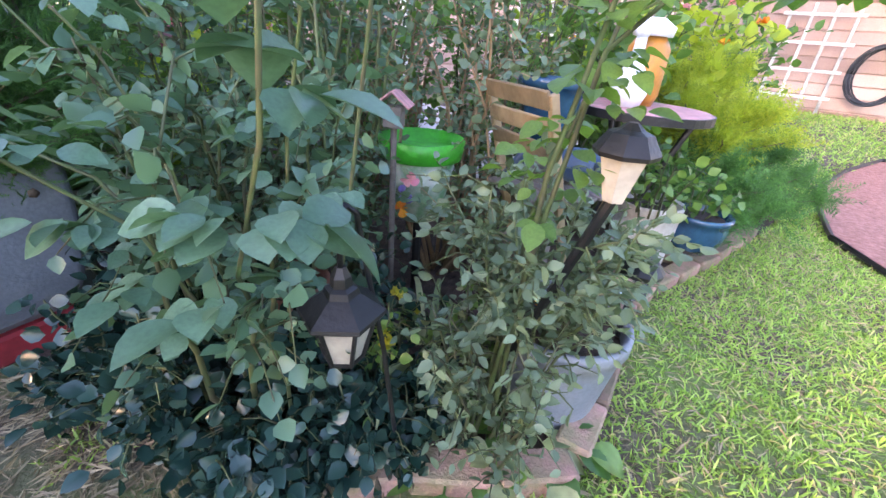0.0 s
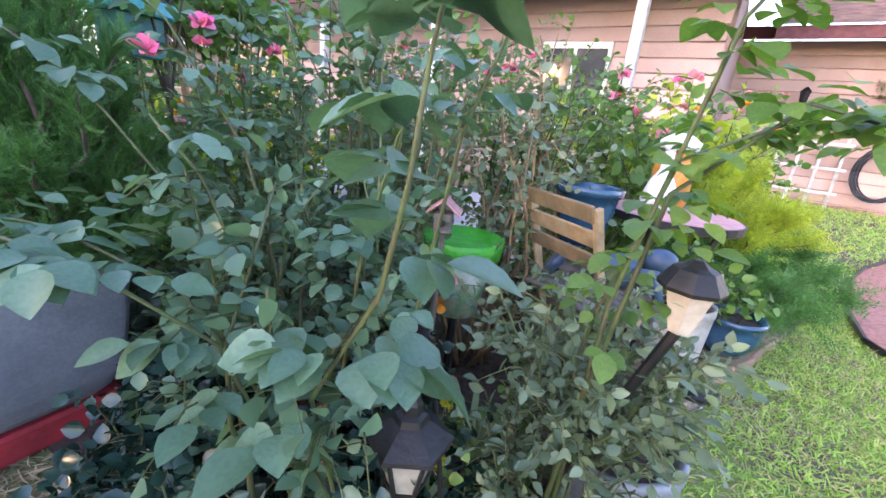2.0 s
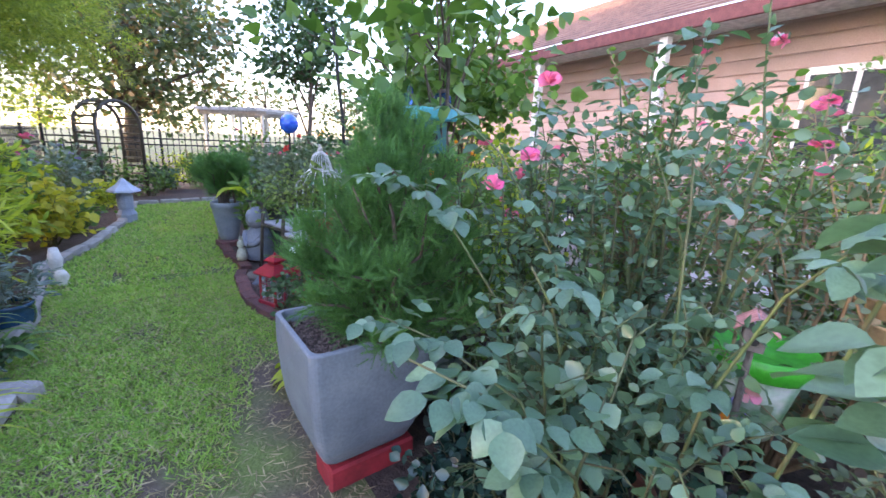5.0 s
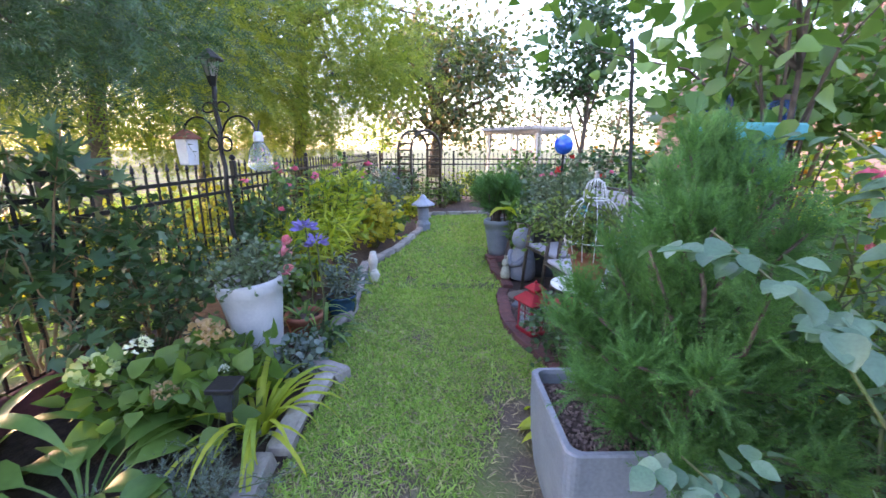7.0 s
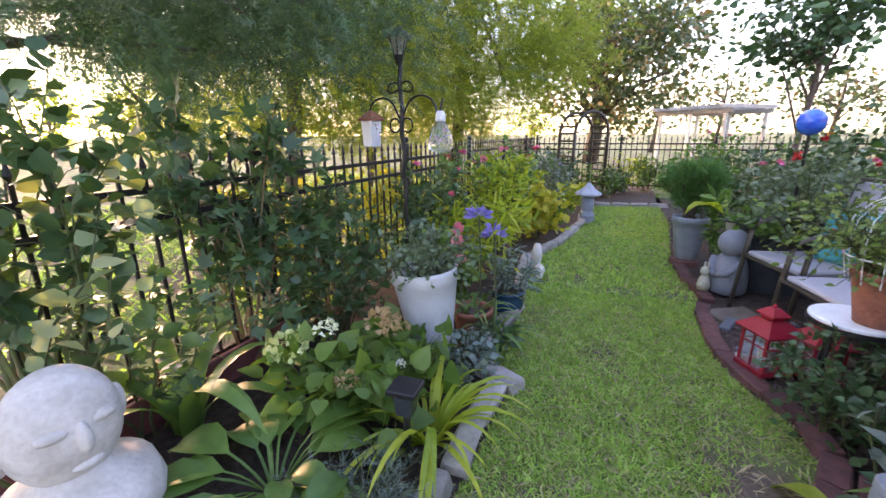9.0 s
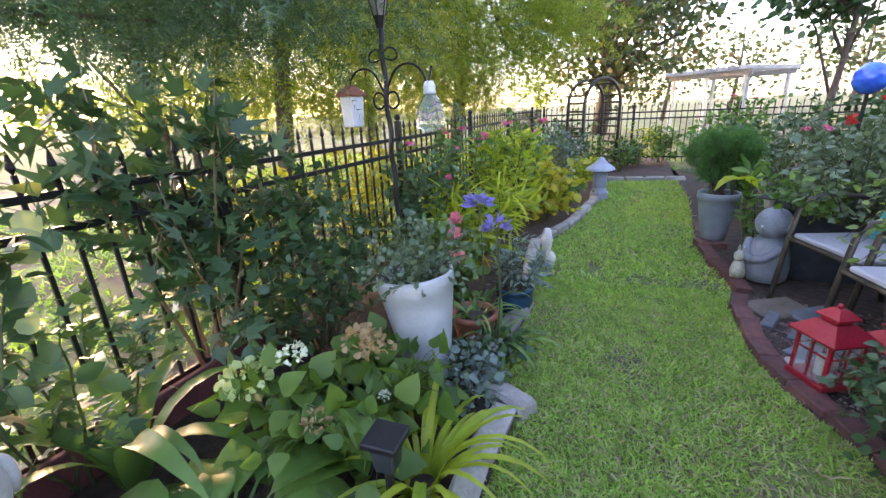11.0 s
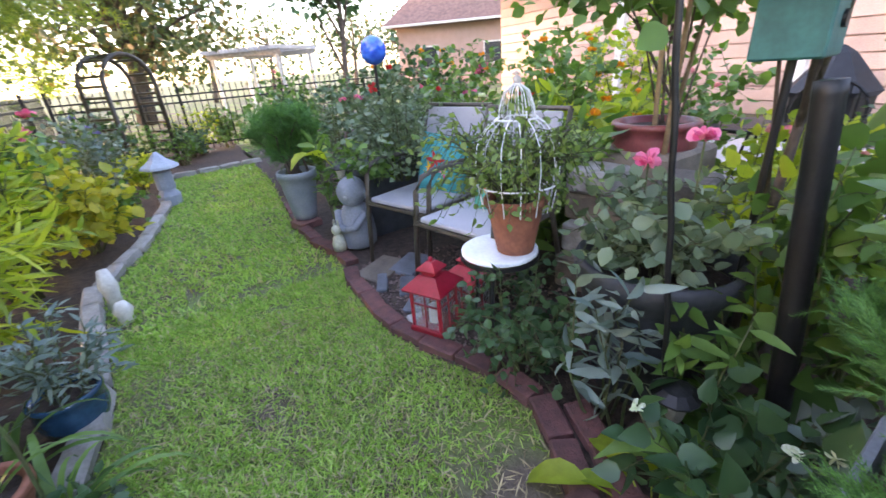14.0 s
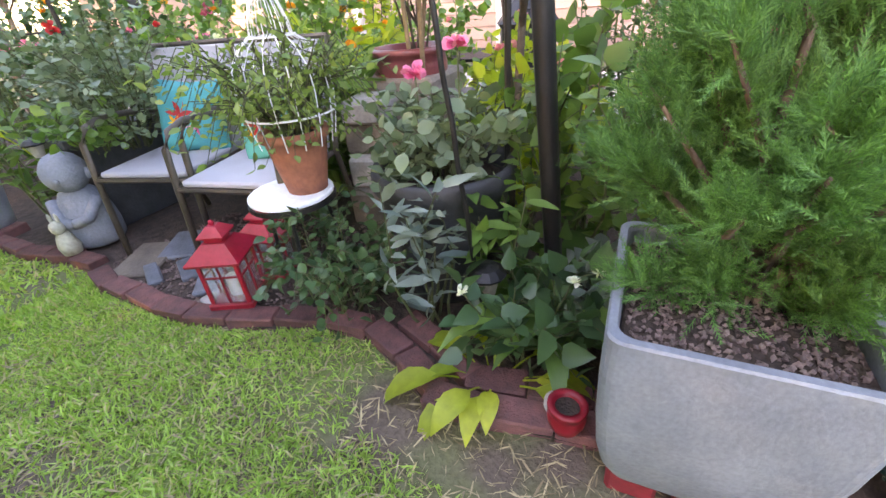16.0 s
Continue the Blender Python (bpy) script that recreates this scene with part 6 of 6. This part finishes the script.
for kk, (x, y, h, r, mt) in enumerate(((3.415, 3.612, 1.44, 0.495, L_GREEN), (3.193, 6.292, 1.6, 0.66, L_GREEN), (3.706, 0.313, 1.659, 0.619, L_LIME), (4.349, 0.798, 1.461, 0.592, L_GREEN), (2.512, 2.553, 1.073, 0.299, L_LIME), (3.028, 6.916, 1.68, 0.742, L_DARK), (2.844, 0.094, 1.662, 0.373, L_GREEN), (3.709, -0.223, 1.631, 0.433, L_LIME), (4.942, -0.48, 1.867, 0.551, L_GREEN), (2.854, 4.351, 1.6, 0.412, L_GREEN), (4.222, 5.579, 1.92, 0.577, L_GREEN), (3.903, 4.383, 1.76, 0.495, L_LIME))):
    shrub("garden_shrub", x, y, h, r, 0.08, "oval", mt, "tall leafy green shrub in front of the house", "shrub", stems=14, side=9, seed=340 + kk, step=0.05, flowers=(P_ORANGE if kk % 2 else P_ROSE, 5, 0.04))
# glossy holly along the near edge
for kk, (x, y, h, r) in enumerate(((0.66, 0.591, 0.402, 0.216), (0.708, 0.772, 0.466, 0.235), (0.778, 0.412, 0.358, 0.196), (0.674, 0.981, 0.424, 0.215), (0.878, 0.274, 0.311, 0.176), (0.82, 1.125, 0.474, 0.21), (1.033, 0.551, 0.461, 0.268), (0.593, 0.43, 0.264, 0.13))):
    shrub("holly", x, y, h, r, 0.042, "oval", L_HOLLY, "low glossy dark green holly shrub", "holly", stems=13, side=8, seed=260 + kk, step=0.028, group="holly along the bricks", per=2, upright=0.3)
for kk, (x, y) in enumerate(((1.009, -0.078), (0.916, 0.086), (1.104, -0.123))):
    fan("hosta", x, y, 10, 0.22, L_GREEN if kk else L_PALE, "small hosta with cream-edged leaves by the bricks", z=0.01, kind="paddle", seed=270 + kk, upright=0.55, wide=1.1)
# grey shrub in a low grey pot
pot("low_pot", 1.276, -0.076, 0.182, 0.338, PLANTER, "round blue-grey pot at the lawn's edge", 0, 0.75, 0.012)
shrub("grey_shrub", 1.169, 0.003, 0.499, 0.28, 0.034, "oval", L_GREY, "dense grey-green shrub with small leaves", "shrub", z=0.285, stems=24, side=12, seed=281, step=0.022, wide=0.75)
shrub("grey_shrub", 0.978, 0.025, 0.59, 0.222, 0.034, "oval", L_GREY, "small-leaved grey-green stems behind the lantern", "shrub", stems=14, side=9, seed=282, step=0.025, wide=0.75)


# carriage lantern on a shepherd's hook
cl = base("hook_lantern", 0.69, 0.235, 0.18, 0, "black hexagonal lantern hanging from a shepherd's hook", "lantern", s=0.89)
part("pole", tube([(0.13, -0.05, -0.19), (0.13, -0.05, 0.0), (0.10, -0.03, 0.3), (0.07, 0.0, 0.55), (0.05, 0.0, 0.64), (0.02, 0.0, 0.665), (0.0, 0.0, 0.63), (0.0, 0.0, 0.54)], 0.006, 7), BLACK, cl, "curved black hook", smooth=True)
part("base_disc", lathe([(0.03, 0.0), (0.03, 0.012), (0.01, 0.02)], 14), BLACK, cl, at=pose(0.13, -0.05, -0.19))
part("roof", lathe([(0.084, 0.445), (0.088, 0.450), (0.086, 0.457), (0.042, 0.488), (0.036, 0.492), (0.032, 0.505), (0.022, 0.51), (0.02, 0.53), (0.01, 0.55)], 6), BLACK, cl)
part("glass", lathe([(0.036, 0.34), (0.064, 0.444)], 6), LAMPGLASS, cl)
for a in range(6):
    u, w = math.cos(a * math.pi / 3), math.sin(a * math.pi / 3)
    part("corner_bar", tube([(0.038 * u, 0.038 * w, 0.335), (0.067 * u, 0.067 * w, 0.446)], 0.005, 5), BLACK, cl)
part("lantern_foot", lathe([(0.01, 0.31), (0.03, 0.325), (0.042, 0.335), (0.042, 0.342)], 6), BLACK, cl)
# green-rimmed painted pot on a pole, pink birdhouse
gp = base("painted_pot", 1.55, 0.57, -0.027, 0, "painted flower pot with a bright green rim on a stand", "plant pot", s=1.0)
part("stand", tube([(0, 0, 0.00), (0, 0, 0.45)], 0.018, 7), BLACK, gp)
part("pot_body", lathe([(0.085, 0.42), (0.108, 0.54), (0.13, 0.66)], 24), mat("painted_flowers", (0.62, 0.66, 0.6), 0.5, col2=(0.05, 0.32, 0.10), scale=16, bump=0), gp, "white and green floral painted body", smooth=True)
part("rim", lathe([(0.138, 0.65), (0.15, 0.655), (0.158, 0.72), (0.15, 0.724), (0.138, 0.68)], 28), GREENP, gp, "bright green plastic rim", smooth=True)
rngf = np.random.default_rng(8)
for dx, dz, c in ((-0.105, 0.48, P_ORANGE), (-0.12, 0.60, P_ROSE), (-0.112, 0.54, P_PURPLE)):
    d = np.stack([rngf.uniform(-0.1, 0.0, 6), np.cos(np.arange(6) * 1.05), np.sin(np.arange(6) * 1.05)], 1)
    part("painted_flower", scatter(np.zeros((6, 3)), d, 0.035, "petal", rngf, 1.2, 0.0), c, gp, at=pose(dx - 0.01, rngf.uniform(-0.04, 0.04), dz))
pb = base("birdhouse", 1.3, 0.53, 0.253, 20, "small weathered birdhouse with a pink striped roof", "birdhouse", s=0.72)
part("post", tube([(0, 0, -0.35), (0, 0, 0.72)], 0.014, 7), GREYWOOD, pb)
part("house_body", box(0.085, 0.075, 0.085, 0, 0, 0.715, 0.004), GREYWOOD, pb)
for s in (-1, 1):
    for kk in range(5):
        part("roof_slat", box(0.022, 0.09, 0.008, 0, 0, 0, 0.002), PINKP, pb, at=pose(-0.052 + 0.026 * kk, 0.035 * s, 0.825, -40 * s))
part("entrance_hole", lathe([(0.016, 0), (0.016, 0.01)], 12), BLACK, pb, at=pose(-0.0425, 0, 0.76, 0, -90))
# wooden bench seat with a blue reclining frog
ch = base("folding_chair", 1.6, 0.2, 0, -36, "tan and grey slatted wooden folding chair", "chair", s=1.03)
for s in (-1, 1):
    part("stile", moved(box(0.03, 0.02, 0.92, 0, 0, 0, 0.003), pose(0.22, 0.155 * s, 0.0, 0, -18)), TAN, ch, "pale tan wooden stile")
    part("front_leg", moved(box(0.03, 0.02, 0.58, 0, 0, 0, 0.003), pose(0.06, 0.13 * s, 0.0, 0, 24)), TAN, ch)
for kk in range(7):
    part("seat_slat", box(0.042, 0.30, 0.014, -0.01 + 0.052 * kk, 0, 0.535, 0.003), GREYWOOD, ch)
for kk in range(3):
    part("back_slat", moved(box(0.012, 0.31, 0.055, 0, 0, 0, 0.003), pose(-0.014 - 0.025 * kk, 0, 0.68 + 0.075 * kk, 0, -18)), TAN, ch)
statue("frog_statue", [ball(0.10, 0.06, 0.065, 0.0, 0, 0.07, 16, 10), ball(0.06, 0.05, 0.045, 0.15, 0.0, 0.13, 14, 8), tube([(0.05, 0.03, 0.08), (0.12, 0.08, 0.1), (0.14, 0.09, 0.0)], 0.018, 8), tube([(0.05, -0.03, 0.08), (0.12, -0.08, 0.1), (0.15, -0.1, 0.0)], 0.018, 8),
                        tube([(-0.08, 0.03, 0.06), (-0.16, 0.08, 0.12), (-0.2, 0.06, 0.0)], 0.02, 8), tube([(-0.08, -0.03, 0.06), (-0.18, -0.06, 0.14), (-0.26, -0.08, 0.01)], 0.02, 8)],
       FROG, pose(1.80, 0.05, 0.566, 0, 0, -75) @ Matrix.Scale(1.0, 4), "blue-grey reclining frog sculpture on the wooden chair")
# solar lanterns by the lawn
s1 = base("solar_lantern", 1.03, -0.13, 0, 0, "solar lantern with a tapered frosted shade on a black stake", "garden light", s=1.14)
part("stake", tube([(0.10, 0.20, 0), (0, 0, 0.68)], 0.010, 7), BLACK, s1)
part("shade", lathe([(0.018, 0.675), (0.038, 0.745), (0.039, 0.75)], 6), LAMPGLASS, s1)
part("cap", lathe([(0.05, 0.75), (0.052, 0.757), (0.034, 0.785), (0.02, 0.79), (0.008, 0.80)], 8), BLACK, s1)
s2 = base("solar_lantern", 1.33, -0.229, 0, 0, "small round black solar light", "garden light", s=1.2)
part("stake", tube([(0, 0, 0), (0, 0, 0.37)], 0.008, 6), BLACK, s2)
part("lens", lathe([(0.03, 0.36), (0.035, 0.42)], 12), CLEAR, s2)
part("cap", lathe([(0.05, 0.42), (0.052, 0.43), (0.035, 0.45), (0.01, 0.458)], 16), BLACK, s2)
# mosaic-topped table with ornaments
mt_ = base("mosaic_table", 2.24, -0.1, 0, 0, "round table with a pink mosaic top and dark legs", "table", s=1.07)
part("tabletop", lathe([(0.235, 0.74), (0.25, 0.745), (0.25, 0.765), (0.24, 0.77)], 32), PINKP, mt_)
part("rim", lathe([(0.248, 0.735), (0.257, 0.735), (0.257, 0.765), (0.25, 0.766)], 32, cap=False), BLACK, mt_)
for kk in range(3):
    a = radians(40 + 120 * kk)
    part("leg", tube([(0.2 * math.cos(a), 0.2 * math.sin(a), 0.74), (0.08 * math.cos(a), 0.08 * math.sin(a), 0.4), (0.22 * math.cos(a), 0.22 * math.sin(a), 0)], 0.012, 6), BLACK, mt_)
statue("goose_statue", [lathe([(0.05, 0), (0.07, 0.05), (0.05, 0.12), (0.022, 0.17), (0.02, 0.24)], 14), ball(0.035, 0.026, 0.026, 0.01, 0, 0.26, 10, 8)], WHITE, pose(2.17, -0.03, 0.822) @ Matrix.Scale(1.05, 4), "grey and white ceramic goose on the table")
ol = base("candle_jar", 2.29, -0.06, 0.822, 0, "orange and white lantern jar on the table", "jar", s=1.1)
part("jar_body", lathe([(0.06, 0), (0.075, 0.04), (0.075, 0.2), (0.05, 0.24)], 18), ORANGE, ol, smooth=True)
part("lid", lathe([(0.07, 0.24), (0.075, 0.27), (0.03, 0.3)], 18), WHITE, ol, smooth=True)
pot("flower_pot", 0.985, 0.68, 0.107, 0.347, TERRA, "terracotta pot half hidden among the roses", 0, 0.7, 0.012)
bp_ = pot("flower_pot", 1.898, 0.214, 0.121, 0.229, BLUEG, "deep blue glazed pot behind the table", 0.688, 0.7, 0.012)
single("pedestal", box(0.2, 0.2, 0.6, bevel=0.01), GREYWOOD, pose(1.898, 0.214, 0), "grey wooden pedestal under the pot", "pedestal")
# patterned pot and blue pot on feet
mp = pot("patterned_pot", 2.40, -0.24, 0.154, 0.318, PLASTER, "white pot with a black geometric tile pattern", 0.077, 0.9, 0.004)
tile = mesh_of("motif", *join(*[box(0.034, 0.003, 0.005, 0, 0, -0.0025, 0) for q in (0,)], *[moved(box(0.034, 0.003, 0.005, 0, 0, -0.0025, 0), pose(0, 0, 0, 0, q)) for q in (45, 90, 135)]), BLACK)
frame_ = mesh_of("motif_frame", *join(box(0.048, 0.003, 0.004, 0, 0, 0.022, 0), box(0.048, 0.003, 0.004, 0, 0, -0.026, 0), box(0.004, 0.003, 0.048, 0.024, 0, -0.024, 0)), BLACK)
for j in range(4):
    for i in range(17):
        a = 2 * math.pi * i / 17
        rr_ = 0.1245 + 0.0045 * j
        m = Matrix.Translation((rr_ * math.cos(a), rr_ * math.sin(a), 0.035 + 0.05 * j)) @ pose(0, 0, 0, 0, 0, math.degrees(a) + 90) @ pose(0, 0, 0, -4)
        part("motif", tile, None, mp, at=m)
        part("motif", frame_, None, mp, at=m)
b2 = pot("blue_pot", 2.536, -0.482, 0.139, 0.203, BLUEG, "blue glazed bowl pot on small wooden feet", 0.143, 0.62, 0.012, 0.025)
for kk in range(3):
    a = radians(20 + 120 * kk)
    single("pot_foot", box(0.05, 0.03, 0.12, bevel=0.006, taper=1.3), TAN, pose(2.36 + 0.07 * math.cos(a), -0.16 + 0.07 * math.sin(a), 0.0, 0, 0, math.degrees(a)), "small tan wooden foot under the bowl", "pot foot", "pot feet")
shrub("herb", 2.536, -0.482, 0.238, 0.174, 0.05, "oval", L_GREEN, "few green leaves in the blue bowl", "herb", z=0.31, stems=5, side=4, seed=291)
shrub("herb", 2.27, -0.245, 0.354, 0.228, 0.05, "oval", L_GREEN, "green plant in the patterned pot", "herb", z=0.354, stems=8, side=5, seed=292)
juniper("golden_conifer", 3.431, -0.434, 0.291, 0.79, 0.476, "golden yellow feathery conifer", 33, 18, 40, L_LIME, 0.13, "spray_small")
juniper("juniper", 3.059, -0.422, 0, 0.635, 0.509, "spreading green juniper at the lawn's edge", 34, 20, 40, L_JUNIPER, 0.12, "spray_small")
juniper("juniper", 3.915, -0.812, 0, 0.531, 0.578, "low green juniper mound", 35, 18, 36, L_JUNIPER, 0.13, "spray_small")
fan("spider_plant", 1.099, 0.271, 22, 0.326, L_PALE, "cream and green striped spider plant", z=0.139, kind="strap", seed=301, upright=0.85, wide=0.9)
pot("flower_pot", 1.099, 0.271, 0.099, 0.178, DKGREY, "plain black plastic nursery pot", 0, 0.8, 0.006)
shrub("marigold", 1.341, 0.092, 0.379, 0.224, 0.035, "oval", L_GREEN, "low marigolds with orange-yellow flowers", "flower", stems=14, side=6, seed=302, flowers=(P_ORANGE, 6, 0.018))
shrub("yellow_flowers", 0.943, 0.352, 0.489, 0.162, 0.03, "oval", L_GREEN, "small herb with bright yellow flowers", "flower", stems=10, side=6, seed=303, flowers=(L_YELLOW, 6, 0.018))
juniper("wall_climber", 10.169, -3.445, 1.715, 1.286, 0.75, "climbing vine on the pink wall in sunlight", 37, 14, 30, L_OAK, 0.2, "spray_small")
